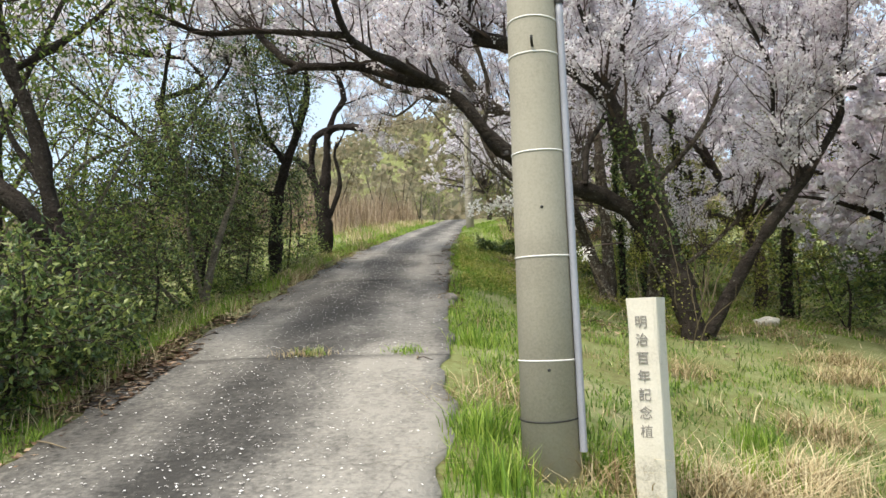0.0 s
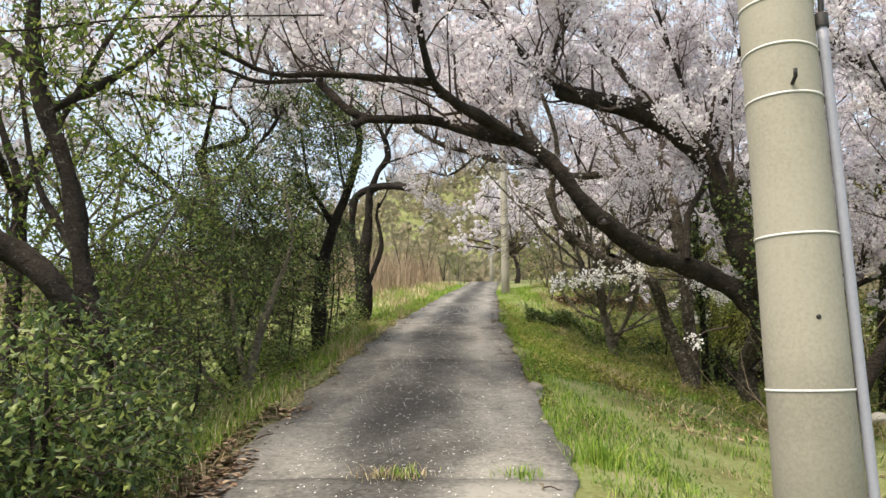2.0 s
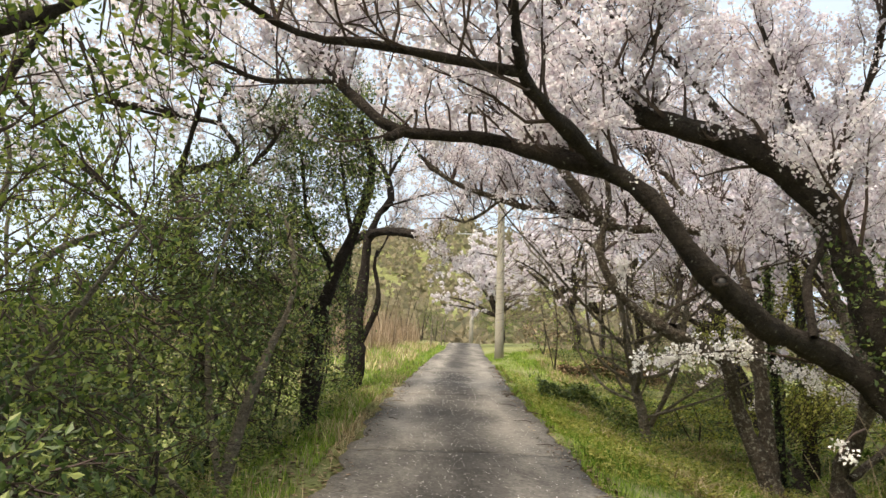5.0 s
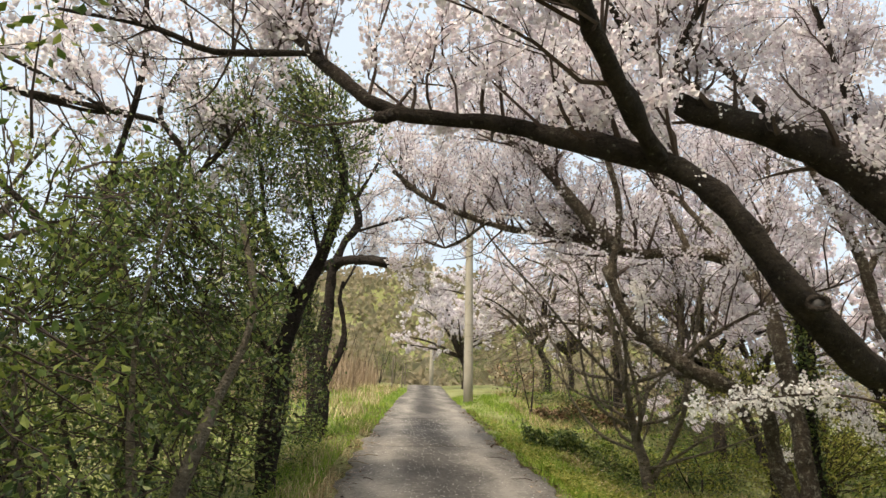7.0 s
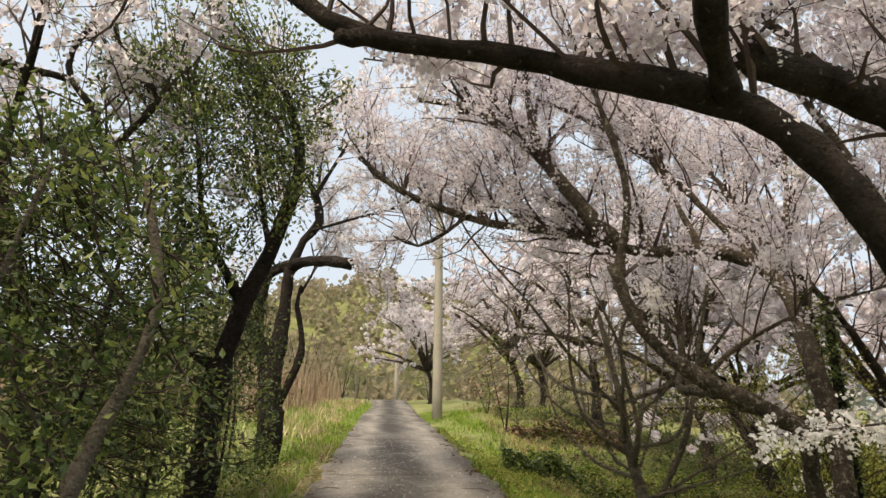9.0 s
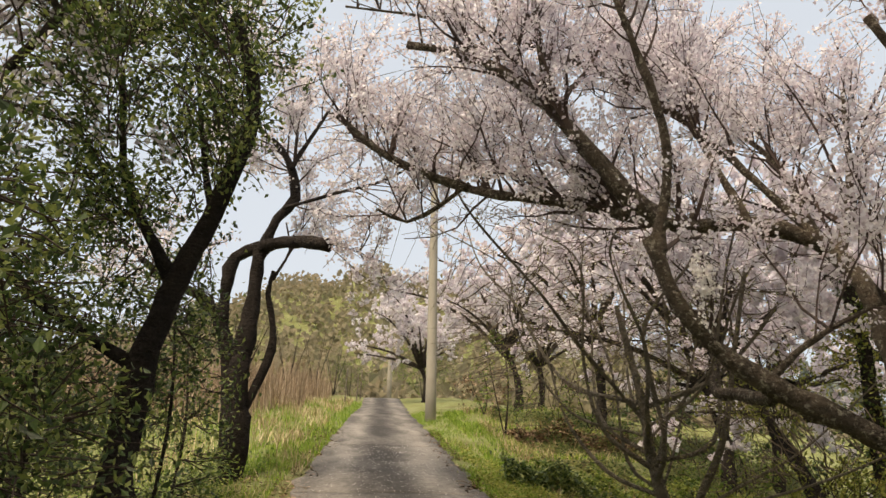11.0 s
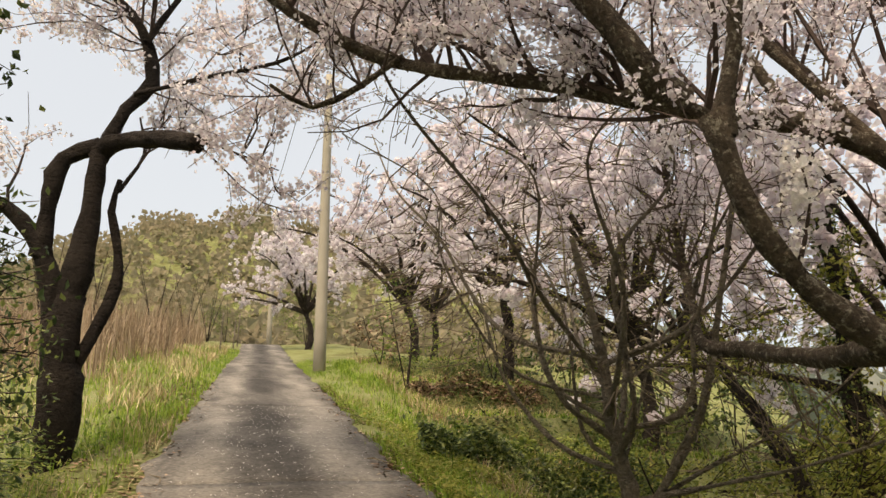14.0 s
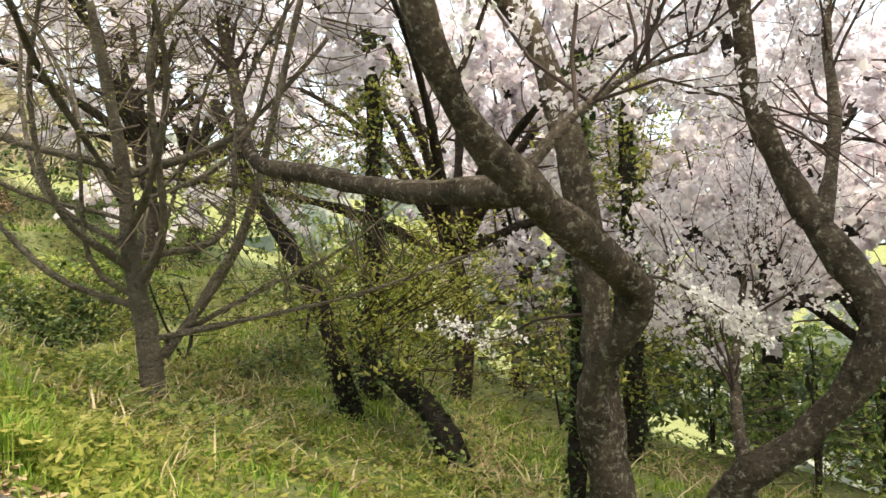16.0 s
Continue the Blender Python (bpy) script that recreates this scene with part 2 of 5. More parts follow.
def spline(points, step=0.12):
    """A smooth line through the points (Catmull-Rom), and the share of the way at each sample."""
    p = np.asarray(points, float)
    p = np.vstack([2 * p[0] - p[1], p, 2 * p[-1] - p[-2]])
    out = []
    for a, b, c, d in zip(p[:-3], p[1:-2], p[2:-1], p[3:]):
        k = max(2, int(np.linalg.norm(c - b) / step))
        t = np.linspace(0, 1, k, endpoint=False)[:, None]
        out.append(0.5 * (2 * b + (c - a) * t + (2 * a - 5 * b + 4 * c - d) * t ** 2 + (3 * b - a - 3 * c + d) * t ** 3))
    out.append(p[-2][None])
    out = np.vstack(out)
    s = np.concatenate([[0], np.cumsum(np.linalg.norm(np.diff(out, axis=0), axis=1))])
    return out, s / s[-1]


class Soup:
    """Collects vertices, quads and triangles for one mesh."""

    def __init__(self):
        self.v, self.q, self.t, self.n = [], [], [], 0

    def tube(self, pts, radii, sides=8, rough=0.0):
        pts, radii = np.asarray(pts, float), np.asarray(radii, float)
        tan = np.gradient(pts, axis=0)
        tan /= np.linalg.norm(tan, axis=1)[:, None] + 1e-9
        ref = np.array([0.31, 0.22, 0.92]) if abs(tan[:, 2]).mean() < 0.8 else np.array([0.95, 0.25, 0.1])
        a = np.cross(tan, ref)
        a /= np.linalg.norm(a, axis=1)[:, None] + 1e-9
        b = np.cross(tan, a)
        ang = np.linspace(0, 2 * np.pi, sides, endpoint=False)
        rr = radii[:, None] * (1 + rough * R.normal(size=(len(pts), sides)))
        ring = pts[:, None] + rr[..., None] * (np.cos(ang)[None, :, None] * a[:, None] + np.sin(ang)[None, :, None] * b[:, None])
        i = np.arange(len(pts) - 1)[:, None] * sides
        j = np.arange(sides)[None]
        k = (j + 1) % sides
        self.q.append((np.stack([i + j, i + k, i + sides + k, i + sides + j], -1).reshape(-1, 4)) + self.n)
        self.v.append(ring.reshape(-1, 3))
        last = self.n + (len(pts) - 1) * sides
        if sides > 4:
            self.v.append(pts[-1:] + tan[-1:] * radii[-1] * 0.3)
            tip = self.n + len(pts) * sides
            self.t.append(np.stack([last + j[0], last + k[0], np.full(sides, tip)], -1))
            self.n += 1
        self.n += len(pts) * sides

    def quads(self, corners):
        """corners: (n, 4, 3)"""
        m = len(corners)
        if m:
            self.v.append(np.asarray(corners).reshape(-1, 3))
            self.q.append(np.arange(m * 4).reshape(-1, 4) + self.n)
            self.n += m * 4

    def tris(self, corners):
        m = len(corners)
        if m:
            self.v.append(np.asarray(corners).reshape(-1, 3))
            self.t.append(np.arange(m * 3).reshape(-1, 3) + self.n)
            self.n += m * 3

    def make(self, name, mat, parent=None, base=(0, 0, 0), label="", smooth=True):
        if not self.v:
            return None
        faces = []
        if self.q:
            faces.append(np.vstack(self.q))
        if self.t:
            faces.append(np.vstack(self.t))
        return shape(name, np.vstack(self.v), faces, mat, parent, base, label, smooth)


def unit(n):
    d = R.normal(size=(n, 3))
    return d / np.linalg.norm(d, axis=1)[:, None]


def petals(soup, centres, size):
    """Small bent petals at the centres, turned at random."""
    n = len(centres)
    a = unit(n)
    b = np.cross(a, unit(n))
    b /= np.linalg.norm(b, axis=1)[:, None] + 1e-9
    c = np.cross(a, b)
    s = size * R.uniform(0.6, 1.25, (n, 1)) / 2
    soup.quads(np.stack([centres + a * s, centres + b * s + c * s * 0.45, centres - a * s, centres - b * s + c * s * 0.45], 1))


def leaves(soup, centres, length, width=0.52, droop=0.1, spin=0.8, flat=1.0):
    """Pointed leaves folded along the midrib."""
    n = len(centres)
    a = unit(n) * np.array([1, 1, flat]) + np.array([0, 0, -droop])
    a /= np.linalg.norm(a, axis=1)[:, None]
    b = np.cross(a, unit(n) * spin + np.array([0, 0, 1.0]))
    b /= np.linalg.norm(b, axis=1)[:, None] + 1e-9
    c = np.cross(a, b)
    l = length * R.uniform(0.6, 1.2, (n, 1))
    w = l * width
    soup.quads(np.stack([centres, centres + a * l * 0.5 + b * w * 0.5 + c * w * 0.2, centres + a * l, centres + a * l * 0.5 - b * w * 0.5 + c * w * 0.2], 1))


# ---- the lie of the land ----
def rise(y):
    """Height of the road along its way uphill."""
    return np.interp(y, [-60, -10, 0, 6.5, 9.7, 18, 29.4, 40, 53, 60, 80, 300], [-6, -1.9, 0, 1.29, 1.88, 3.38, 5.28, 6.98, 9.0, 9.5, 9.2, 9.0])


def left_edge(y):
    return np.interp(y, [-60, -6, 3, 8, 15, 21, 32, 38, 53, 70], [-6, -3.0, -2.56, -2.46, -2.2, -1.8, -1.02, -0.5, 0.3, -1.5])


def right_edge(y):
    return np.interp(y, [-60, -6, 3, 9.7, 18, 24, 34, 53, 70], [-3.2, -0.3, -0.04, 0.06, 0.2, 0.55, 1.0, 2.3, 0.8])


def smooth(a, b, x):
    t = np.clip((x - a) / (b - a), 0, 1)
    return t * t * (3 - 2 * t)


def ripple(x, y):
    return (np.sin(x * 2.1 + y * 0.7) + np.sin(x * 0.9 - y * 1.7 + 1) + np.sin(x * 4.3 + y * 3.1 + 2) * 0.5) / 2.5


def height(x, y):
    x, y = np.asarray(x, float), np.asarray(y, float)
    z = rise(y)
    dr, dl = np.maximum(x - right_edge(y), 0), np.maximum(left_edge(y) - x, 0)
    s = np.interp(y, [-10, 0, 10, 13, 15.5, 17, 19, 22, 25, 29, 33, 45], [0.1, 0.2, 0.23, 0.25, 0.34, 0.34, 0.29, 0.2, 0.0, -0.16, -0.1, -0.05])
    right = -s * np.minimum(dr, 3.2) - 0.12 * np.clip(dr - 3.2, 0, 5) * (y < 60) - 0.3 * np.clip(dr - 8.2, 0, 90) * np.clip((70 - y) / 40, 0, 1)
    near = np.clip((23 - y) / 4, 0, 1)
    left = -0.34 * near * np.clip(dl - 0.55, 0, 2.5) - 0.45 * near * np.clip(dl - 3.05, 0, 40) + 0.04 * (1 - near) * np.minimum(dl, 4) - 0.12 * (1 - near) * np.clip(dl - 9, 0, 60) * np.clip((70 - y) / 40, 0, 1)
    z = z + np.where(dr > 0, right, 0) + np.where(dl > 0, left, 0)
    terrace = smooth(1.6, 2.6, dr) * smooth(17.5, 18.5, y) * (1 - smooth(31, 34, y)) * (1 - smooth(9, 14, dr))
    level = z / 0.8
    step = (np.floor(level) + smooth(0.62, 0.95, level - np.floor(level))) * 0.8
    z = z * (1 - terrace) + step * terrace
    off = np.minimum(np.maximum(dr, dl), 2)
    z = z + 0.045 * ripple(x * 1.3, y * 1.3) * off * 0.5 + 0.035 * smooth(0, 0.25, np.maximum(dr, dl)) - 0.035
    ang = x / np.maximum(y, 20)
    crest = np.interp(ang, [-1.2, -0.5, -0.3, -0.2, -0.12, -0.06, 0.05, 0.15, 0.4, 1.0], [3, 13, 19, 25, 31, 34.5, 37.5, 34, 24, 5])
    crest = crest + 1.2 * np.sin(ang * 60) + 0.8 * np.sin(ang * 137 + 1)
    hill = crest * smooth(62, 165, y) * (1 - 0.6 * smooth(190, 420, y))
    return z + hill


xs = np.concatenate([-np.geomspace(1600, 160, 12), np.arange(-150, -30, 5), np.arange(-30, -9, 1.5), np.arange(-9, 11, 0.3), np.arange(11, 32, 1.5), np.arange(32, 152, 5), np.geomspace(160, 1600, 12)])
ys = np.concatenate([-np.geomspace(900, 8, 14), np.arange(-6, 34, 0.36), np.arange(34, 70, 1), np.arange(70, 260, 4), np.geomspace(270, 2500, 12)])
gx, gy = np.meshgrid(xs, ys)
gz = height(gx, gy)
nx, ny = len(xs), len(ys)
idx = np.arange(nx * ny).reshape(ny, nx)
tagged(shape("ground", np.stack([gx, gy, gz], -1).reshape(-1, 3), np.stack([idx[:-1, :-1], idx[:-1, 1:], idx[1:, 1:], idx[1:, :-1]], -1).reshape(-1, 4), SOIL),
       "earth bank with moss, litter and straw beside the lane", "ground", kind="structure")

# ---- the lane: cast concrete slabs with open joints ----
road = tagged(new("road"), "narrow old concrete lane climbing uphill, worn grey", "road", kind="structure")


def slab(y0, y1):
    n, m = int((y1 - y0) / 0.2) + 1, 15
    yy = np.linspace(y0 + 0.0015, y1 - 0.0015, n)
    u = np.linspace(0, 1, m)
    le = left_edge(yy) + 0.05 * np.sin(yy * 3.1) + 0.04 * np.sin(yy * 7.7)
    ri = right_edge(yy) + 0.05 * np.sin(yy * 2.7 + 1) + 0.035 * np.sin(yy * 8.9)
    x = le[:, None] * (1 - u) + ri[:, None] * u
    y = np.repeat(yy[:, None], m, 1)
    z = rise(y) + 0.006 * ripple(x * 2, y * 2) + 0.015 * np.sin(u * np.pi)[None]
    top = np.stack([x, y, z], -1)
    low = top - np.array([0, 0, 0.12])
    v = np.concatenate([top.reshape(-1, 3), low.reshape(-1, 3)])
    i = np.arange(n * m).reshape(n, m)
    q = [np.stack([i[:-1, :-1], i[:-1, 1:], i[1:, 1:], i[1:, :-1]], -1).reshape(-1, 4)]
    k = n * m
    for e, flip in ((i[0], False), (i[-1], True), (i[:, 0], True), (i[:, -1], False)):
        f = np.stack([e[:-1] + k, e[1:] + k, e[1:], e[:-1]], -1)
        q.append(f[:, ::-1] if flip else f)
    ob = shape("slab", v, np.vstack(q), ROAD, road)
    track = 0.085 * (np.exp(-((u - 0.2) / 0.1) ** 2) + 1.1 * np.exp(-((u - 0.78) / 0.11) ** 2)) - 0.13 * np.exp(-((u - 0.47) / 0.15) ** 2) + 0.05 * (np.exp(-(u / 0.05) ** 2) + np.exp(-((1 - u) / 0.06) ** 2))
    young = 0.1 * smooth(7.2, 5.8, yy)[:, None] * smooth(0.42, 0.8, u)[None] if y0 < 7 else np.zeros((n, m))
    wear = (track[None] + young).astype(np.float32)
    at = ob.data.attributes.new("wear", "FLOAT", "POINT")
    at.data.foreach_set("value", np.concatenate([wear.ravel(), wear.ravel()]))
    return ob


joints = [-60, -30, -14.3, -9.1, -3.9, 1.3, 6.5, 11.7, 16.9, 22.1, 27.3, 32.5, 37.7, 42.9, 48.1, 53.3, 60, 69]
for y0, y1 in zip(joints[:-1], joints[1:]):
    slab(y0, y1)


# ---- trees ----
def limb(soup, pts, r0, r1, sides=9, rough=0.09, step=0.15):
    p, s = spline(pts, step)
    ph = R.uniform(0, 6.28, 3)
    wob = 1 + 0.09 * np.sin(s * len(p) * 0.5 + ph[0]) + 0.07 * np.sin(s * len(p) * 1.3 + ph[1]) + 0.05 * R.normal(size=len(s))
    rad = (r0 + (r1 - r0) * s ** 0.8) * wob
    p = p + R.normal(size=p.shape) * 0.05 * rad[:, None]
    soup.tube(p, rad, sides, rough)
    return p, s, rad


def shoot(start, way, length, bend=0.25, lift=0.25, k=6):
    """A wavering line that starts along way and lifts."""
    pts, d = [np.asarray(start, float)], np.asarray(way, float)
    for _ in range(k - 1):
        d = d + R.normal(size=3) * bend + np.array([0, 0, lift / k])
        d /= np.linalg.norm(d)
        pts.append(pts[-1] + d * length / (k - 1))
    return np.array(pts)


def along(pts, n, lo=0.0):
    """n places along a polyline, from the share lo of its length on."""
    t = R.uniform(lo, 1, n) * (len(pts) - 1)
    i = np.minimum(t.astype(int), len(pts) - 2)
    f = (t - i)[:, None]
    return pts[i] * (1 - f) + pts[i + 1] * f, pts[i + 1] - pts[i]


def over_lane(p):
    """The clear way under the branches, some three metres high."""
    return left_edge(p[1]) - 0.4 < p[0] < right_edge(p[1]) + 0.3 and p[2] < rise(p[1]) + 3.0 and p[1] < 13.5


def sprays(wood, bloom, axis, radii, share, per_m, length, twigs, flowers, spread=0.042, lift=0.35, size=0.04, lo=0.2, thick=0.35, fine=True, top=0.034):
    """Side branches with twigs along an axis, and blossom clusters on the twigs."""
    total = np.linalg.norm(np.diff(axis, axis=0), axis=1).sum()
    n = max(1, int(total * per_m * min(1.0, 1.45 * (1 - lo))))
    for t in np.sort(R.uniform(lo, 1, n)):
        i = min(int(t * (len(axis) - 1)), len(axis) - 2)
        tan = axis[i + 1] - axis[i]
        tan /= np.linalg.norm(tan)
        side = np.cross(tan, unit(1)[0])
        side /= np.linalg.norm(side) + 1e-9
        way = side + tan * R.uniform(0.1, 0.9) + np.array([0, 0, lift])
        way /= np.linalg.norm(way)
        l = length * R.uniform(0.45, 1.25) * (1.1 - 0.5 * t)
        b = shoot(axis[i], way, l, 0.24, lift, 5)
        if over_lane(b[-1]) or over_lane(b[len(b) // 2]):
            continue
        r = max(0.006, radii[i] * thick * R.uniform(0.5, 1))
        wood.tube(b, np.linspace(min(max(r, 0.011), top), 0.006, len(b)), 4)
        centres = []
        starts, dirs = along(b, max(2, int(twigs * l)), 0.3)
        for st, dr in zip(starts, dirs):
            d = dr / (np.linalg.norm(dr) + 1e-9) + unit(1)[0] * 0.9 + np.array([0, 0, 0.15])
            d /= np.linalg.norm(d)
            tw = shoot(st, d, R.uniform(0.25, 0.75), 0.3, 0.2, 3)
            if over_lane(tw[-1]):
                continue
            if fine:
                wood.tube(tw, np.linspace(0.0048, 0.0028, 3), 3)
            centres.append(along(tw, max(2, int(flowers * 0.58)), 0.1)[0])
        if centres and bloom is not None:
            c = np.vstack(centres)
            keep = R.uniform(size=len(c)) < share
            if lift > 0.5:
                keep &= c[:, 2] > axis[i][2] + 0.08
            c = np.repeat(c[keep], 11, 0)
            petals(bloom, c + R.normal(size=c.shape) * spread, size)


def cherry(base, stems, label, per_m=5.0, length=1.5, twigs=7, flowers=9, share=0.95, bark=None, size=0.054, group="cherry trees along the lane", name="cherry_tree", fine=True, lift=0.35, top=0.034):
    """stems: (points, first radius, last radius, from what share of its length it bears branches)."""
    tree = root(name, base, label, "tree", group)
    wood, bloom = Soup(), Soup()
    for k, (pts, r0, r1, lo) in enumerate(stems):
        s = Soup()
        p, u, rad = limb(s, pts, r0, r1, 10 if r0 > 0.08 else 7)
        if k == 0:
            flare = np.array(pts[0])
            for a in np.linspace(0, 6.28, 6)[:5] + R.uniform(0, 1):
                out = np.array([np.cos(a), np.sin(a), 0])
                s.tube(np.array([flare + [0, 0, 0.3] + out * r0 * 0.35, flare + out * r0 * 0.95 + [0, 0, 0.08], flare + out * r0 * 1.9 - [0, 0, 0.12]]), [r0 * 0.45, r0 * 0.4, r0 * 0.15], 6)
        s.make("trunk" if k == 0 else "limb", bark or BARK, tree, base)
        if lo < 1:
            sprays(wood, bloom, p, rad, share, per_m, length, twigs, flowers, size=size, lo=lo, fine=fine, lift=lift, top=top, thick=0.35 if top < 0.04 else 0.6)
    wood.make("branchwork", TWIG, tree, base, smooth=False)
    b = bloom.make("blossom", PETAL, tree, base, "pale pink blossom", smooth=False)
    for o in tree.children:
        if o.name.startswith(("branchwork", "blossom")):
            tagged(o, kind="stuff")
    return tree


A = (3.45, 10.3, 1.12)
cherry(A, [
    ([(3.45, 10.3, 1.0), (3.4, 10.35, 1.6), (3.25, 10.4, 2.2), (3.0, 10.5, 2.7)], 0.2, 0.14, 2),
    ([(3.2, 10.4, 2.3), (2.9, 10.6, 2.95), (2.43, 10.5, 3.24), (1.9, 10.2, 3.37), (1.42, 9.86, 3.45), (1.05, 9.65, 3.66), (0.7, 9.45, 3.9), (0.38, 9.4, 4.32), (0.05, 9.45, 4.64),
      (-0.5, 9.52, 4.81), (-1.08, 9.8, 5.08), (-1.9, 9.75, 5.1), (-2.2, 9.85, 5.34), (-2.6, 10.1, 5.82), (-2.9, 10.3, 6.4)], 0.165, 0.03, 0.46),
    ([(-0.12, 9.4, 4.7), (-0.45, 8.9, 4.74), (-0.75, 8.4, 4.72), (-1.0, 8.0, 4.8), (-1.12, 7.6, 5.2), (-1.2, 7.4, 5.9)], 0.075, 0.03, 0.4),
    ([(-1.0, 8.0, 4.8), (-1.59, 7.75, 4.75), (-2.01, 7.55, 4.7), (-2.4, 7.3, 4.6), (-2.9, 7.0, 4.75)], 0.045, 0.015, 0.1),
    ([(-2.45, 10.0, 5.7), (-3.3, 10.2, 5.77), (-3.76, 10.2, 5.94), (-4.6, 10.3, 6.13)], 0.035, 0.015, 0.1),
    ([(3.35, 10.4, 1.9), (3.08, 10.42, 2.9), (2.74, 10.42, 3.75), (2.58, 10.45, 4.35), (2.38, 10.42, 4.8), (1.88, 10.4, 5.28), (1.5, 10.4, 5.43), (1.03, 10.4, 5.56), (0.53, 10.4, 5.7)], 0.19, 0.12, 0.45),
    ([(0.6, 10.4, 5.72), (0.2, 10.25, 6.0), (-0.2, 10.0, 6.4), (-0.6, 9.8, 6.9)], 0.05, 0.015, 0.1),
    ([(0.53, 10.4, 5.7), (0.48, 10.2, 6.1), (0.7, 9.9, 6.6), (0.6, 9.6, 7.2)], 0.04, 0.012, 0.1),
    ([(2.0, 10.1, 3.4), (2.1, 10.3, 4.0), (2.45, 10.5, 4.6), (2.3, 10.6, 5.6), (1.9, 10.4, 6.8)], 0.05, 0.02, 0.7),
    ([(2.65, 10.9, 5.0), (3.0, 11.3, 5.8), (3.0, 11.6, 6.8), (2.6, 11.8, 7.8)], 0.07, 0.02, 0.1),
    ([(3.6, 10.2, 1.3), (4.2, 9.95, 2.4), (4.95, 9.9, 3.4), (5.5, 9.9, 4.25), (5.4, 9.9, 4.75), (5.2, 9.9, 5.06), (4.4, 9.8, 5.5), (3.6, 9.5, 6.0)], 0.095, 0.035, 0.35),
    ([(5.45, 9.9, 4.6), (5.6, 9.8, 5.6), (5.3, 9.7, 6.6), (5.4, 9.6, 7.6)], 0.06, 0.02, 0.1),
    ([(4.95, 9.9, 3.4), (4.5, 9.7, 3.9), (4.4, 9.5, 4.8), (3.9, 9.2, 5.6)], 0.04, 0.015, 0.1),
    ([(1.95, 10.6, 5.22), (1.2, 11.2, 6.8), (0.2, 11.4, 7.7), (-0.8, 11.5, 8.2), (-2.0, 11.6, 8.4)], 0.05, 0.015, 0.2),
    ([(5.5, 9.8, 5.2), (4.6, 9.6, 6.6), (3.4, 9.6, 7.4), (2.2, 9.8, 7.8)], 0.05, 0.015, 0.25),
    ([(2.55, 10.75, 4.92), (2.9, 10.0, 6.4), (2.6, 9.4, 7.4), (1.6, 9.0, 8.0)], 0.05, 0.015, 0.3),
    ([(-0.2, 10.0, 6.4), (-1.2, 10.6, 7.2), (-2.4, 11.0, 7.4)], 0.035, 0.012, 0.1),
], "old cherry tree in blossom arching over the lane", per_m=7.6, length=1.4, lift=0.75, size=0.046, top=0.036)

arch_tree = next(o for o in bpy.data.objects if o.name == "cherry_tree")


def knot_hole(place, way, r, parent, base):
    """A rimmed hollow where a branch has rotted away."""
    way = Vector(way).normalized()
    turn = way.to_track_quat("Z", "Y").to_matrix()
    s = Soup()
    ring = [turn @ Vector((r * math.cos(a), r * 0.8 * math.sin(a), 0.01 * math.sin(3 * a))) + Vector(place) for a in np.linspace(0, 2 * math.pi, 17)]
    s.tube([tuple(v) for v in ring], [r * 0.33] * 17, 7, 0.08)
    rim = s.make("knot_rim", BARK, parent, base)
    s = Soup()
    s.tube([tuple(Vector(place) - way * 0.05), tuple(Vector(place) - way * 0.005)], [r * 0.8, r * 0.85], 12)
    s.make("knot_hollow", BLACK, rim, base, "dark rotted hollow")


def limb_tufts(line, n, r, parent, base, lo=0.1, hi=1.0):
    """Short-stalked flower tufts sitting straight on an old limb."""
    p, u = spline(line, 0.08)
    p = p[(u > lo) & (u < hi)]
    c = p[R.integers(0, len(p), n)] + unit(n) * r * np.array([1, 1, 0.8]) + np.array([0, 0, r * 0.35])
    c = np.repeat(c, 9, 0)
    s = Soup()
    petals(s, c + R.normal(size=c.shape) * 0.03, 0.036)
    tagged(s.make("flower_tuft", PETAL_WHITE, parent, base, "white flower tufts on the old limb", smooth=False), kind="stuff")


limb_tufts([(2.43, 10.5, 3.24), (1.42, 9.86, 3.45), (0.7, 9.45, 3.9), (0.05, 9.45, 4.64), (-1.08, 9.8, 5.08)], 12, 0.14, arch_tree, A)
limb_tufts([(2.74, 10.42, 3.75), (2.38, 10.42, 4.8), (1.5, 10.4, 5.43), (0.53, 10.4, 5.7)], 14, 0.18, arch_tree, A)
knot_hole((0.86, 9.36, 3.72), (-0.35, -0.9, 0.25), 0.06, arch_tree, A)
s = Soup()
s.tube([(-1.85, 9.75, 5.1), (-1.95, 9.66, 5.0), (-2.0, 9.6, 4.97)], [0.05, 0.045, 0.04], 8, 0.08)
s.make("stub", BARK, arch_tree, A, "short sawn branch stub")

def climb(line, r, n, leaf, parent, base, label, lo=0.0, hi=1.0, length=0.06):
    """Climbing leaves hugging a stem between two shares of its length."""
    p, u = spline(line, 0.06)
    p = p[(u >= lo) & (u <= hi)]
    c = np.repeat(p, n, 0)
    s = Soup()
    leaves(s, c + unit(len(c)) * R.uniform(0.75, 1.7, (len(c), 1)) * r, length, 0.75)
    tagged(s.make("ivy", leaf, parent, base, label, smooth=False), kind="stuff")


climb([(3.4, 10.35, 1.2), (3.08, 10.42, 2.9), (2.74, 10.42, 3.75), (2.58, 10.45, 4.35)], 0.2, 44, LEAF_DARK, arch_tree, A, "dark ivy on the trunk", 0.35, 1.0)
climb([(3.4, 10.35, 1.1), (3.2, 10.4, 2.2)], 0.23, 22, LEAF_YOUNG, arch_tree, A, "yellow-green creeper at the foot", 0.0, 1.0, 0.045)
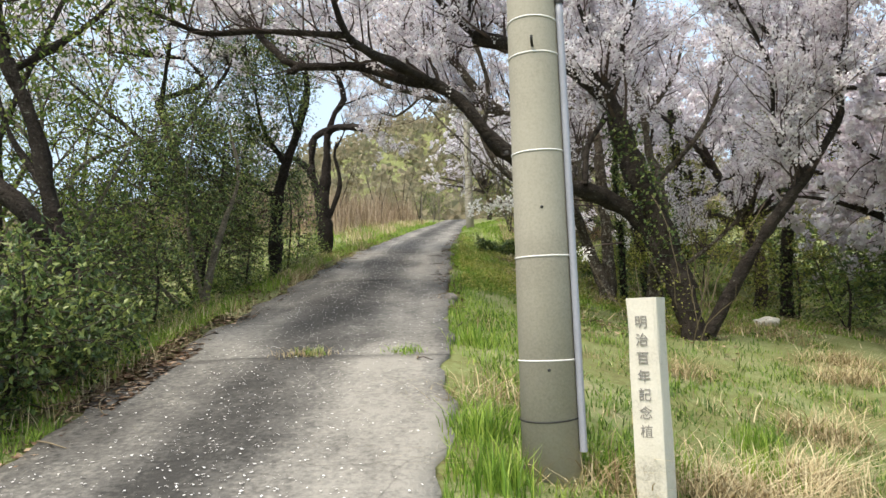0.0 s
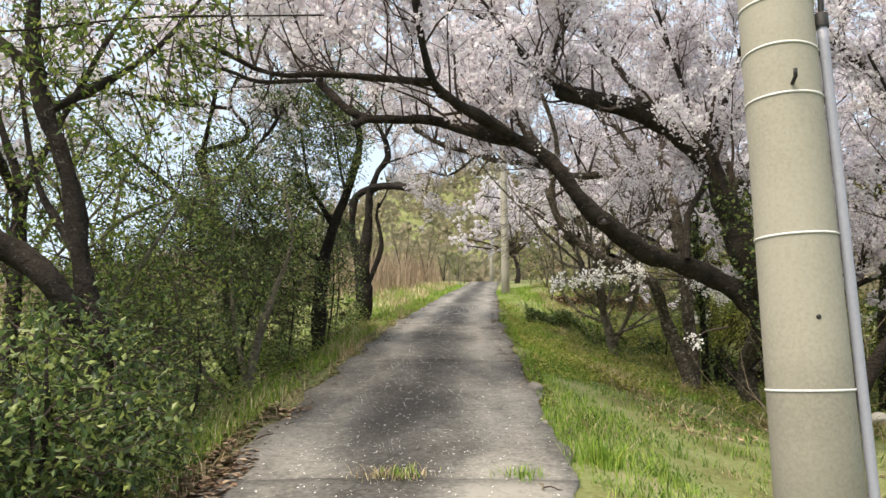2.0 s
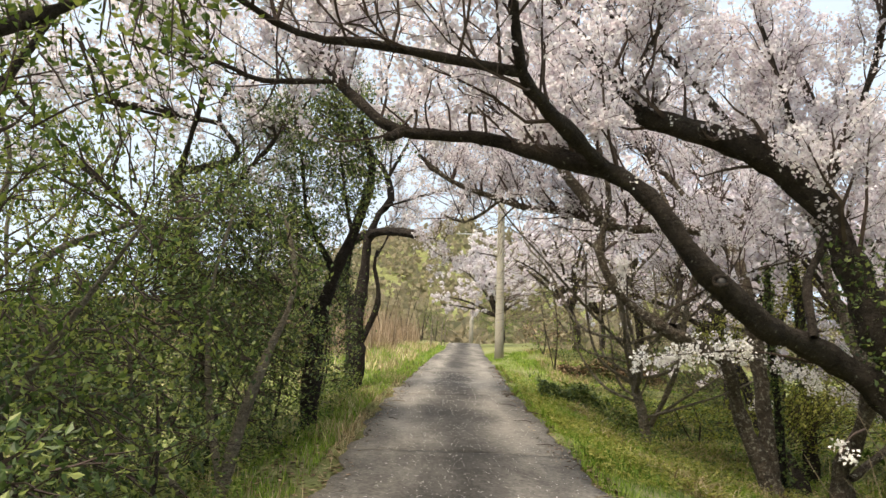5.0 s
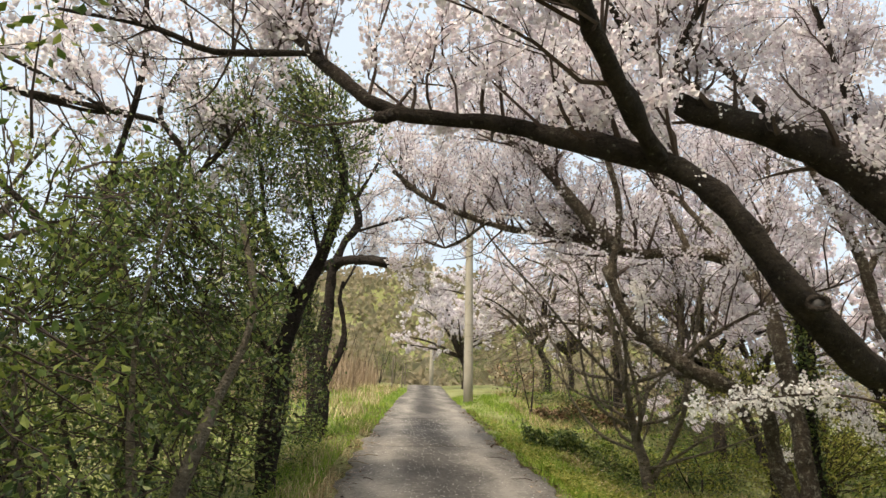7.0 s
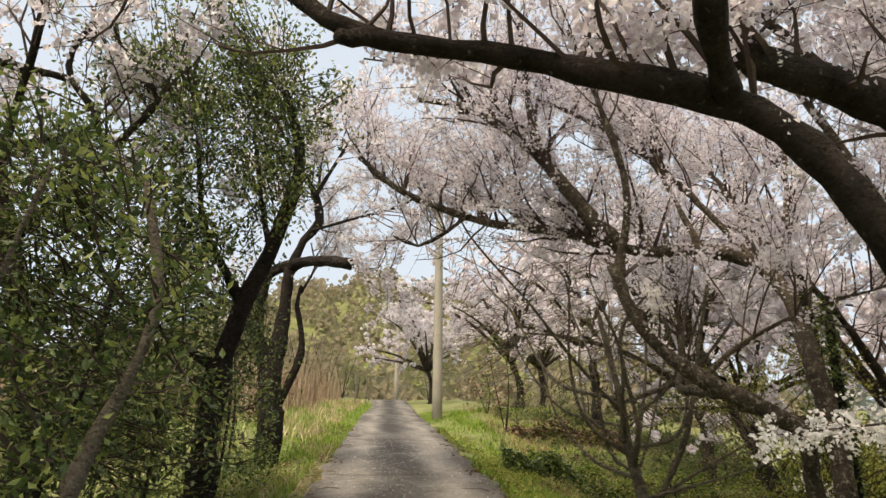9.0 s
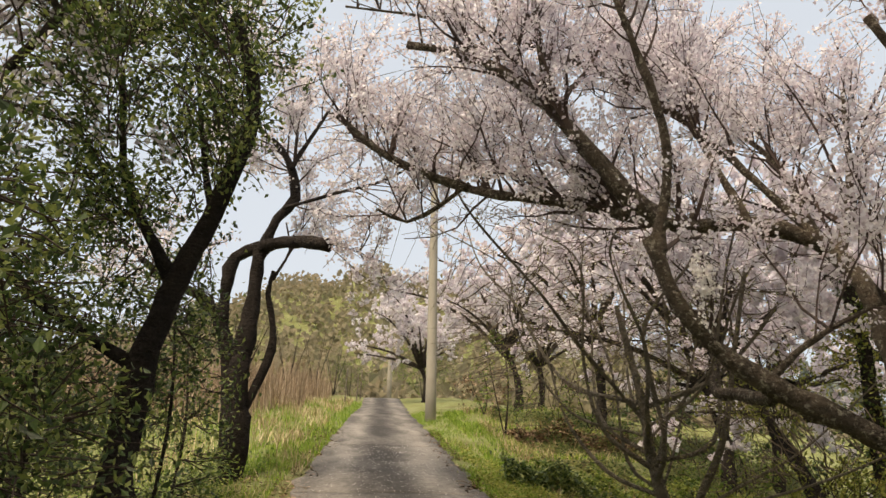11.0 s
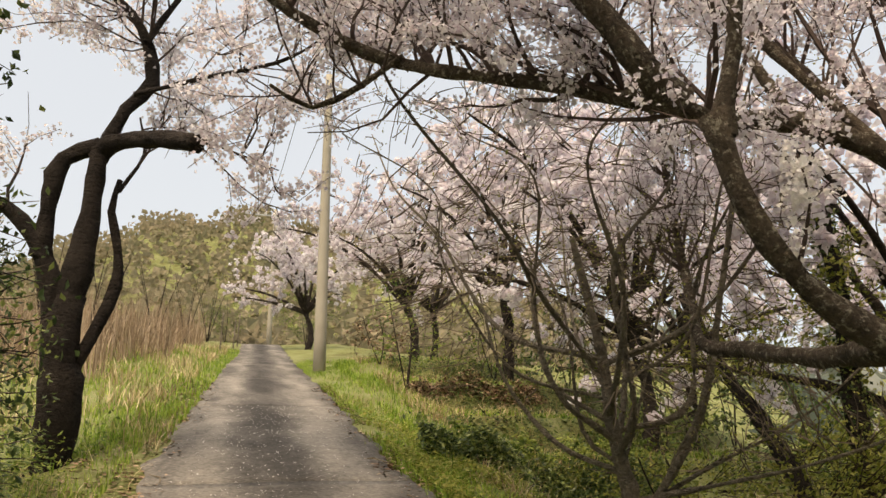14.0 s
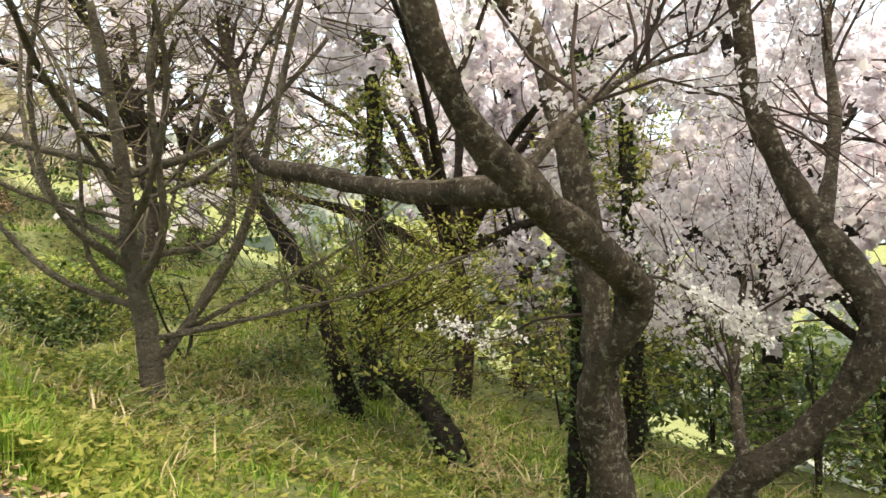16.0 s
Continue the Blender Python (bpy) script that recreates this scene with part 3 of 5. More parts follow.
# thin shoots sprouting round the foot of the old cherry
for k in range(22):
    a, l = R.uniform(0, 6.28), R.uniform(0.6, 1.7)
    foot = np.array([3.4 + 0.3 * math.cos(a), 10.3 + 0.3 * math.sin(a), 1.15 + R.uniform(0, 0.9)])
    w = shoot(foot, (math.cos(a) * 0.6, math.sin(a) * 0.6, 0.8), l, 0.2, 0.3, 6)
    s = Soup()
    s.tube(w, np.linspace(0.009, 0.003, 6), 5)
    s.make("shoot", TWIG_TAN, arch_tree, A)

B = (2.85, 13.1, 1.85)
cherry(B, [
    ([(2.9, 13.05, 1.75), (2.78, 13.15, 2.3), (2.58, 13.2, 2.9), (2.42, 12.97, 3.25), (2.32, 12.87, 3.5), (2.0, 12.95, 3.68), (1.66, 13.04, 3.86), (1.4, 13.12, 4.05), (1.15, 13.2, 4.28), (0.9, 13.2, 4.62), (0.75, 13.2, 5.1)], 0.115, 0.06, 0.94),
    ([(2.95, 13.2, 1.8), (2.98, 13.35, 3.4), (2.95, 13.5, 4.3), (2.98, 13.75, 5.0), (2.8, 14.05, 5.5), (2.2, 14.15, 5.67), (1.6, 14.12, 5.6), (1.15, 14.1, 5.62), (0.7, 14.7, 6.0), (0.0, 15.1, 6.2), (-0.5, 15.6, 6.53), (-1.2, 15.45, 6.72), (-1.8, 15.5, 7.2)], 0.125, 0.035, 0.55),
    ([(1.2, 14.05, 5.6), (0.92, 14.0, 5.82), (0.57, 14.08, 6.32), (0.17, 14.3, 6.98), (-0.45, 14.6, 7.55), (-1.1, 14.8, 7.75)], 0.11, 0.04, 0.3),
    ([(0.3, 14.2, 6.8), (0.15, 14.1, 7.6), (0.0, 13.8, 8.4)], 0.06, 0.02, 0.1),
    ([(-0.3, 15.4, 6.45), (-0.6, 15.6, 6.25), (-0.95, 15.8, 6.1), (-1.3, 15.6, 6.15)], 0.035, 0.012, 0.2),
    ([(1.75, 13.2, 3.95), (2.2, 14.2, 4.02), (2.5, 15.2, 4.2), (2.65, 15.96, 4.36), (3.05, 16.6, 4.9), (3.3, 17.1, 5.8), (3.2, 17.1, 7.0)], 0.08, 0.04, 0.7),
    ([(1.55, 13.1, 4.0), (1.9, 13.0, 4.3), (2.6, 12.9, 4.65), (3.4, 12.8, 4.9)], 0.03, 0.01, 0.2),
    ([(2.9, 13.9, 5.3), (3.4, 14.2, 6.2), (3.6, 14.3, 7.4)], 0.07, 0.02, 0.1),
    ([(0.8, 13.2, 5.0), (0.9, 13.1, 5.9), (0.6, 13.0, 6.9), (0.3, 12.9, 7.6)], 0.06, 0.02, 0.62),
    ([(2.9, 13.9, 5.3), (1.9, 14.8, 7.2), (0.7, 15.6, 8.4), (-0.6, 16.0, 9.0), (-1.8, 16.2, 9.2)], 0.05, 0.015, 0.2),
    ([(2.85, 14.0, 5.4), (3.2, 15.2, 7.0), (3.0, 16.4, 8.2), (2.4, 17.2, 9.0)], 0.05, 0.015, 0.2),
    ([(2.2, 14.15, 5.7), (2.0, 14.6, 6.9), (2.2, 15.4, 8.0), (1.6, 16.4, 8.6)], 0.045, 0.012, 0.2),
    ([(0.3, 14.9, 6.1), (0.4, 15.8, 7.0), (0.2, 16.8, 7.6), (-0.2, 17.8, 8.0)], 0.04, 0.012, 0.1),
], "leaning cherry tree with lichen-covered trunk, in blossom", per_m=9.0, length=1.45, bark=BARK_LICHEN, size=0.04, lift=0.9, share=0.78, top=0.045)

cherry((3.7, 12.6, 1.4), [
    ([(3.75, 12.75, 1.3), (3.6, 12.75, 2.1), (3.6, 12.32, 2.53), (3.6, 12.02, 2.93), (3.6, 11.9, 3.29), (3.6, 12.08, 3.61), (3.6, 12.23, 3.84)], 0.13, 0.085, 2),
    ([(3.6, 12.2, 3.8), (3.65, 12.35, 4.05), (3.6, 12.45, 4.25), (3.6, 12.57, 4.55), (3.6, 12.62, 4.85), (3.55, 12.66, 5.3), (3.3, 12.8, 6.2), (2.8, 12.9, 7.2)], 0.085, 0.035, 0.5),
    ([(3.6, 12.2, 3.8), (4.3, 12.2, 4.5), (4.8, 12.3, 5.4), (5.0, 12.2, 6.6)], 0.06, 0.02, 0.2),
    ([(3.6, 12.62, 5.0), (4.2, 12.8, 5.8), (4.6, 13.2, 6.8)], 0.05, 0.02, 0.1),
    ([(3.65, 12.6, 2.1), (4.6, 12.9, 2.7), (5.4, 13.0, 3.4), (6.0, 13.0, 4.4)], 0.05, 0.02, 0.3),
], "crooked lichen-covered cherry tree on the falling bank", per_m=6.0, length=1.3, bark=BARK_LICHEN, size=0.04, lift=0.8)

cherry((-4.6, 13.9, 1.9), [
    ([(-4.6, 14.0, 1.7), (-4.6, 13.6, 3.2), (-4.7, 13.0, 4.6), (-4.9, 12.6, 5.6)], 0.12, 0.08, 2),
    ([(-4.9, 12.6, 5.6), (-4.09, 12.50, 5.85), (-4.37, 12.50, 6.29), (-4.40, 12.50, 6.58), (-4.19, 12.50, 7.08)], 0.06, 0.02, 0.3),
    ([(-4.37, 12.50, 6.29), (-6.3, 12.4, 6.6), (-4.97, 12.50, 6.39), (-7.4, 12.0, 7.4)], 0.035, 0.015, 0.2),
    ([(-4.75, 12.9, 4.9), (-3.62, 12.50, 6.14), (-3.91, 12.50, 6.34), (-4.13, 12.50, 7.03)], 0.05, 0.02, 0.3),
    ([(-4.65, 13.4, 3.8), (-5.4, 13.2, 5.0), (-6.4, 12.8, 5.9), (-7.5, 12.2, 7.0)], 0.06, 0.02, 0.4),
    ([(-4.9, 12.7, 5.5), (-4.4, 11.8, 6.6), (-4.3, 11.0, 7.4)], 0.05, 0.02, 0.2),
], "cherry tree in open blossom rising behind the evergreens", per_m=4.0, length=1.5, flowers=6)
cherry((-5.4, 8.6, 0.6), [
    ([(-5.4, 8.6, 0.4), (-5.3, 8.7, 2.2), (-5.4, 8.8, 4.0)], 0.10, 0.07, 2),
    ([(-5.4, 8.8, 3.9), (-5.0, 8.9, 5.0), (-4.5, 8.9, 6.0), (-3.8, 8.8, 6.7)], 0.05, 0.015, 0.3),
    ([(-5.4, 8.8, 4.0), (-5.9, 8.8, 5.2), (-6.2, 8.6, 6.4)], 0.05, 0.015, 0.3),
    ([(-5.35, 8.7, 3.0), (-6.2, 9.2, 4.0), (-7.0, 9.4, 5.2)], 0.05, 0.015, 0.3),
    ([(-5.4, 8.8, 3.8), (-5.5, 8.0, 4.8), (-5.2, 7.4, 5.8), (-4.6, 7.0, 6.4)], 0.05, 0.015, 0.3),
], "slender cherry tree in blossom below the lane", per_m=4.0, length=1.4, flowers=6)

H = (-2.85, 18.3, 3.4)
cherry(H, [
    ([(-2.9, 18.2, 3.1), (-2.87, 18.1, 3.6), (-2.93, 18.0, 4.4), (-2.88, 18.0, 4.9)], 0.2, 0.15, 2),
    ([(-2.92, 18.05, 4.5), (-2.87, 18.0, 4.95), (-2.84, 18.0, 5.33), (-2.8, 18.0, 5.9), (-2.77, 17.95, 6.38)], 0.135, 0.1, 2),
    ([(-2.8, 18.0, 6.3), (-2.68, 17.88, 6.42), (-2.42, 17.65, 6.4), (-2.1, 17.3, 6.3), (-1.83, 17.06, 6.2)], 0.1, 0.085, 2),
    ([(-2.77, 18.0, 6.35), (-2.59, 18.0, 6.86), (-2.37, 18.0, 7.19), (-2.43, 18.0, 7.6), (-2.64, 18.0, 7.98), (-2.85, 18.0, 8.15), (-3.3, 18.0, 8.5)], 0.09, 0.03, 0.45),
    ([(-2.98, 18.05, 4.35), (-3.08, 18.05, 5.0), (-3.28, 18.0, 5.45), (-3.53, 18.0, 5.71), (-3.94, 18.0, 5.86), (-4.7, 18.2, 6.5)], 0.12, 0.03, 0.5),
    ([(-3.2, 18.02, 5.25), (-3.18, 18.0, 5.87), (-3.1, 18.0, 6.25), (-2.77, 17.98, 6.42)], 0.095, 0.075, 2),
    ([(-2.86, 18.05, 4.05), (-2.64, 18.05, 4.6), (-2.51, 18.05, 5.01), (-2.52, 18.05, 5.35), (-2.62, 18.05, 5.76), (-2.58, 18.1, 6.12)], 0.08, 0.03, 2),
    ([(-2.58, 18.1, 6.0), (-2.4, 18.3, 6.5), (-2.5, 18.5, 7.0)], 0.025, 0.01, 0.2),
    ([(-2.5, 17.8, 6.95), (-1.8, 17.5, 7.1), (-1.0, 17.2, 7.3), (-0.3, 17, 7.9)], 0.03, 0.012, 0.1),
    ([(-2.45, 17.9, 7.6), (-2.0, 18, 8.6), (-1.6, 18, 9.4)], 0.04, 0.015, 0.1),
    ([(-2.9, 18.0, 8.2), (-3.4, 17.7, 9.0), (-3.4, 17.4, 9.8)], 0.03, 0.012, 0.1),
    ([(-2.0, 17.2, 6.3), (-1.6, 17.0, 6.15), (-1.1, 16.9, 5.95)], 0.015, 0.006, 0.1),
], "dark-trunked cherry with a sawn-off limb at the verge", per_m=7.0, length=1.4, flowers=7, bark=BARK_DARK, size=0.046)


def far_cherry(base, tall, wide, label, n=12, flowers=6, size=0.108, share=0.95, lean=(0, 0)):
    """A spreading cherry seen from further off: trunk, forked limbs, sprays."""
    x, y, z = base
    fork = np.array([x + lean[0] * 0.3, y + lean[1] * 0.3, z + tall * 0.28])
    stems = [([(x, y, z - 0.15), (x + 0.1, y, z + tall * 0.14), tuple(fork)], 0.15, 0.11, 2)]
    a0 = R.uniform(0, 6.28)
    for k in range(n):
        a = a0 + k * 6.283 / n + R.uniform(-0.3, 0.3)
        out = np.array([np.cos(a), np.sin(a), 0]) * wide * R.uniform(0.55, 1.0) + np.array([lean[0], lean[1], 0])
        up = tall * R.uniform(0.08, 0.72)
        stems.append(([tuple(fork), tuple(fork + out * 0.35 + [0, 0, up * 0.55]), tuple(fork + out * 0.7 + [0, 0, up * 0.85]), tuple(fork + out + [0, 0, up * 0.95])], 0.09, 0.02, 0.3))
    return cherry(base, stems, label, per_m=3.2, length=1.6, twigs=4.0, flowers=flowers, share=share, size=size, fine=False)


def on_ground(x, y):
    return (x, y, float(height(x, y)))


for (x, y), tall, wide, lean in (((7.2, 17.0), 7.0, 4.2, (-0.5, 0)), ((6.4, 22.8), 8.0, 4.0, (-0.6, 0)), ((5.4, 27.2), 8.5, 3.4, (0, 0)), ((9.5, 13.5), 7.5, 4.5, (0, 0)), ((8.5, 9.0), 7.0, 4.5, (0, 0)), ((8.6, 24.5), 7.0, 4.2, (0, 0)),
                                 ((4.6, 33.0), 6.5, 3.6, (-0.6, 0)), ((2.9, 45.0), 6.0, 3.4, (-0.6, 0)), ((12.5, 19.0), 8.0, 5.0, (0, 0)), ((7.0, 38.5), 7.0, 4.0, (0, 0)), ((8.2, 12.0), 5.0, 3.0, (0, 0)), ((11.5, 16.0), 6.0, 3.8, (0, 0))):
    far_cherry(on_ground(x, y), tall, wide, "spreading cherry tree in full pale blossom on the bank", lean=lean)


def leafy(name, base, stems, lobes, leaf, count, length, label, bark=None, twig=None, droop=0.2, category="tree", twig_count=90, hollow=0.55, thick=0.007):
    """A tree or shrub: stems, then leafy twigs within lobes (centre, radii)."""
    t = root(name, base, label, category)
    for k, (pts, r0, r1) in enumerate(stems):
        s = Soup()
        limb(s, pts, r0, r1, 10 if r0 > 0.05 else 7)
        s.make("trunk" if k == 0 else "limb", bark or BARK, t, base)
    wood, green = Soup(), Soup()
    tips = np.vstack([spline(p[0], 0.25)[0][1:] for p in stems])
    for (c, r) in lobes:
        c, r = np.array(c), np.array(r)
        vol = float(np.prod(r))
        for _ in range(int(twig_count * vol ** 0.6)):
            d = unit(1)[0]
            p = c + d * r * R.uniform(hollow, 1.0) ** 0.6
            near = tips[np.argmin(((tips - p) ** 2).sum(1))]
            start = near + (p - near) * R.uniform(0.35, 0.6)
            way = (p - start) / (np.linalg.norm(p - start) + 1e-6)
            tw = shoot(start, way, np.linalg.norm(p - start) + 0.15, 0.2, 0.1, 4)
            wood.tube(tw, np.linspace(thick, 0.0025, 4), 3)
            m = int(count * R.uniform(0.4, 1.5))
            q = along(tw, m, 0.3)[0]
            leaves(green, q + R.normal(size=q.shape) * 0.06, length, droop=droop)
    wood.make("branchwork", twig or TWIG, t, base, smooth=False)
    green.make("foliage", leaf, t, base, smooth=False)
    for o in t.children:
        if o.name.startswith(("branchwork", "foliage")):
            tagged(o, kind="stuff")
    return t


# tree at the near verge with one stem leaning out over the bank
leafy("verge_tree", (-3.15, 6.75, 0.85), [
    ([(-3.1, 6.75, 0.8), (-3.2, 6.7, 1.5), (-3.4, 6.65, 2.2), (-3.55, 6.6, 2.8), (-3.71, 6.6, 3.48), (-3.95, 6.6, 4.03), (-4.1, 6.6, 4.8), (-4.0, 6.5, 5.8)], 0.10, 0.045),
    ([(-3.25, 6.7, 1.7), (-3.4, 6.5, 2.25), (-3.6, 6.3, 2.62), (-3.85, 6.3, 2.84), (-4.3, 6.0, 3.1), (-5.0, 5.6, 3.6), (-5.6, 5.2, 4.6)], 0.1, 0.06),
    ([(-3.9, 6.6, 4.0), (-3.3, 6.9, 4.6), (-2.9, 7.2, 5.4)], 0.04, 0.015),
    ([(-4.0, 6.6, 4.3), (-4.8, 7, 5.0), (-5.2, 7.2, 6.0)], 0.05, 0.02),
    ([(-3.6, 6.6, 2.9), (-4.2, 7.0, 3.6), (-4.6, 7.3, 4.6)], 0.04, 0.015),
    ([(-4.8, 5.9, 4.35), (-3.9, 6.0, 4.36), (-3.0, 6.1, 4.5), (-1.7, 6.0, 4.45)], 0.012, 0.006),
], [((-3.4, 6.8, 4.9), (0.9, 1.1, 0.9)), ((-4.6, 6.9, 5.2), (1.1, 1.1, 1.0)), ((-3.35, 6.6, 4.25), (0.75, 0.9, 0.6)), ((-3.9, 6.5, 6.1), (1.4, 1.4, 0.8))], LEAF_MID, 15, 0.065,
    "tree with a forked grey-brown trunk and sparse young leaves", bark=BARK, twig_count=110)

leafy("evergreen_tree", (-3.0, 13.2, 2.35), [
    ([(-3.0, 13.2, 2.2), (-3.0, 13.2, 3.4), (-2.93, 13.2, 4.06), (-2.77, 13.2, 4.6), (-2.57, 13.2, 5.18), (-2.4, 13.2, 6.0), (-2.6, 13.1, 6.7)], 0.145, 0.04),
    ([(-2.8, 13.2, 4.5), (-3.05, 13.2, 4.9), (-3.25, 13.2, 5.3), (-3.4, 13.2, 6.2)], 0.05, 0.02),
    ([(-2.6, 13.2, 5.0), (-2.75, 13.3, 5.6), (-2.9, 13.4, 6.4)], 0.03, 0.015),
    ([(-2.95, 13.2, 3.9), (-3.7, 13.0, 4.4), (-4.4, 12.9, 5.2)], 0.05, 0.02),
], [((-3.5, 13.0, 5.9), (1.3, 1.5, 1.0)), ((-4.1, 12.6, 4.9), (1.1, 1.4, 1.0)), ((-2.7, 13.3, 6.5), (0.8, 1.0, 0.7)), ((-4.5, 13.5, 4.0), (1.0, 1.4, 1.0)), ((-2.9, 12.5, 5.6), (0.7, 0.8, 0.8)), ((-3.2, 13.6, 6.6), (1.0, 1.0, 0.7)), ((-3.4, 14.2, 4.6), (0.8, 1.0, 0.9)), ((-3.4, 12.6, 6.9), (1.0, 1.0, 0.6))], LEAF_DARK, 26, 0.056,
    "evergreen tree with a thick dark trunk and small glossy leaves", bark=BARK_DARK, twig_count=150)

leafy("evergreen_shrub", (-3.3, 9.6, 1.5), [
    ([(-3.2, 9.6, 1.3), (-3.1, 9.7, 2.2), (-2.95, 9.8, 2.9), (-2.75, 9.9, 3.6), (-2.9, 10, 4.3)], 0.065, 0.02),
    ([(-3.15, 9.65, 1.9), (-3.4, 9.9, 2.7), (-3.5, 10.0, 3.6), (-3.4, 10.1, 4.4)], 0.035, 0.012),
    ([(-3.2, 9.6, 1.6), (-3.8, 9.5, 2.4), (-4.0, 9.4, 3.4)], 0.035, 0.012),
], [((-3.3, 10.0, 3.7), (0.75, 1.1, 0.9)), ((-3.7, 9.4, 2.9), (0.8, 1.0, 0.9)), ((-3.8, 10.4, 4.2), (0.7, 0.9, 0.6))], LEAF_DARK, 22, 0.055,
    "tall evergreen shrub with thin stems and glossy leaves", bark=BARK_PALE, category="shrub", twig_count=190)
leafy("evergreen_shrub", (-3.9, 11.4, 1.7), [
    ([(-3.8, 11.4, 1.5), (-3.7, 11.4, 2.6), (-3.5, 11.5, 3.6), (-3.4, 11.5, 4.6)], 0.045, 0.012),
    ([(-3.8, 11.4, 1.9), (-4.3, 11.3, 2.8), (-4.6, 11.2, 3.9)], 0.035, 0.012),
], [((-3.7, 11.5, 4.2), (0.9, 1.0, 0.9)), ((-3.4, 11.6, 2.8), (0.6, 1.0, 0.9)), ((-4.6, 11.2, 3.4), (0.8, 1.0, 1.1))], LEAF_DARK, 22, 0.055,
    "dense evergreen shrub below the thick trunk", bark=BARK_DARK, category="shrub", twig_count=190)
for (x, y), h, w in (((-6.4, 12.8), 2.4, 1.3), ((-6.6, 15.6), 2.6, 1.5), ((-5.4, 17.6), 2.2, 1.2), ((-3.1, 5.3), 1.15, 0.5), ((-3.25, 6.3), 1.25, 0.55), ((-3.7, 4.4), 1.2, 0.8), ((-3.6, 7.6), 1.2, 0.8), ((-3.35, 8.4), 1.1, 0.6), ((-3.3, 12.2), 1.9, 0.65), ((-3.15, 14.8), 2.2, 0.7), ((-3.3, 16.4), 1.9, 0.6), ((-4.4, 8.8), 1.6, 0.9), ((-4.6, 15.5), 2.0, 1.0), ((-5.0, 6.0), 1.6, 1.1), ((-4.6, 3.6), 1.4, 1.0), ((-5.6, 11.5), 2.4, 1.2)):
    g = on_ground(x, y)
    leafy("low_shrub", g, [([(x, y, g[2] - 0.1), (x + 0.1, y, g[2] + h * 0.5), (x, y + 0.1, g[2] + h)], 0.025, 0.008)],
          [((x, y, g[2] + h * 0.55), (w, w * 1.2, h * 0.5)), ((x - 0.2, y + 0.3, g[2] + h * 0.8), (w * 0.7, w, h * 0.35))], LEAF_DARK, 19, 0.06,
          "low tangled evergreen bush at the lane's edge", category="shrub", twig_count=140 if y > 11 or y < 7 else 85)

for x, y, h, w in ((-3.05, 5.1, 0.95, 0.55), (-3.0, 5.9, 0.8, 0.5), (-3.35, 4.5, 1.1, 0.65)):
    g = on_ground(x, y)
    leafy("glossy_bush", g, [([(x, y, g[2] - 0.1), (x + 0.1, y, g[2] + h * 0.5), (x, y + 0.1, g[2] + h)], 0.025, 0.008), ([(x, y, g[2]), (x - 0.2, y + 0.1, g[2] + h * 0.5), (x - 0.3, y, g[2] + h * 0.9)], 0.02, 0.006)],
          [((x, y, g[2] + h * 0.5), (w, w * 1.2, h * 0.55))], LEAF_DARK, 24, 0.062, "dense rounded bush of dark glossy leaves on the verge", category="shrub", twig_count=430, hollow=0.5)

# small pale tree with many thin ascending stems
maple = [([(2.58, 17.0, 2.8), (2.75, 16.75, 3.2), (2.95, 16.4, 3.9), (3.1, 16.2, 4.9), (3.3, 16.1, 5.9)], 0.055, 0.02),
         ([(2.55, 17.0, 2.95), (3.0, 16.3, 3.12), (3.5, 15.5, 3.35), (4.1, 14.6, 3.75)], 0.03, 0.008),
         ([(2.6, 17.0, 2.9), (3.1, 16.5, 3.3), (3.6, 15.9, 3.7), (4.2, 15.3, 4.4)], 0.025, 0.008),
         ([(2.4, 17.05, 3.2), (1.9, 17.5, 3.5), (1.5, 17.9, 4.2), (1.3, 18.1, 5.2)], 0.035, 0.01)]
for k in range(15):
    a = k * 2.4
    b = np.array([2.38 - 0.015 * k, 17.03, 3.2 + 0.08 * k])
    o = np.array([np.cos(a), np.sin(a), 0]) * (0.8 + 0.13 * k)
    h = 2.4 + R.uniform(0, 1.9)
    w = R.normal(0, 0.17, (3, 3))
    maple.append(([tuple(b), tuple(b + o * 0.42 + w[0] * 0.6 + [0, 0, h * 0.16]), tuple(b + o * 0.78 + w[1] + [0, 0, h * 0.48]), tuple(b + o * 1.02 + w[2] * 1.3 + [0, 0, h * 0.82]), tuple(b + o * 1.2 + (w[0] + w[1]) * 1.4 + [0, 0, h * 1.12])], R.uniform(0.018, 0.042), 0.007))
leafy("young_maple", (2.55, 17.04, 2.3), [([(2.56, 17.04, 2.0), (2.52, 17.05, 2.6), (2.42, 17.05, 3.2), (2.3, 17.03, 3.6), (2.2, 17.0, 4.4), (2.0, 17.1, 5.6)], 0.115, 0.03)] + maple,
      [((3.2, 16.0, 3.7), (1.5, 1.5, 0.5)), ((2.2, 17.2, 6.2), (2.9, 2.9, 1.6)), ((2.1, 17.4, 5.0), (2.5, 2.6, 1.2))], LEAF_YOUNG, 4, 0.036, "small bushy tree with many thin pale stems and budding leaves", bark=BARK_PALE, twig=TWIG_BROWN, twig_count=165, hollow=0.2, thick=0.008)


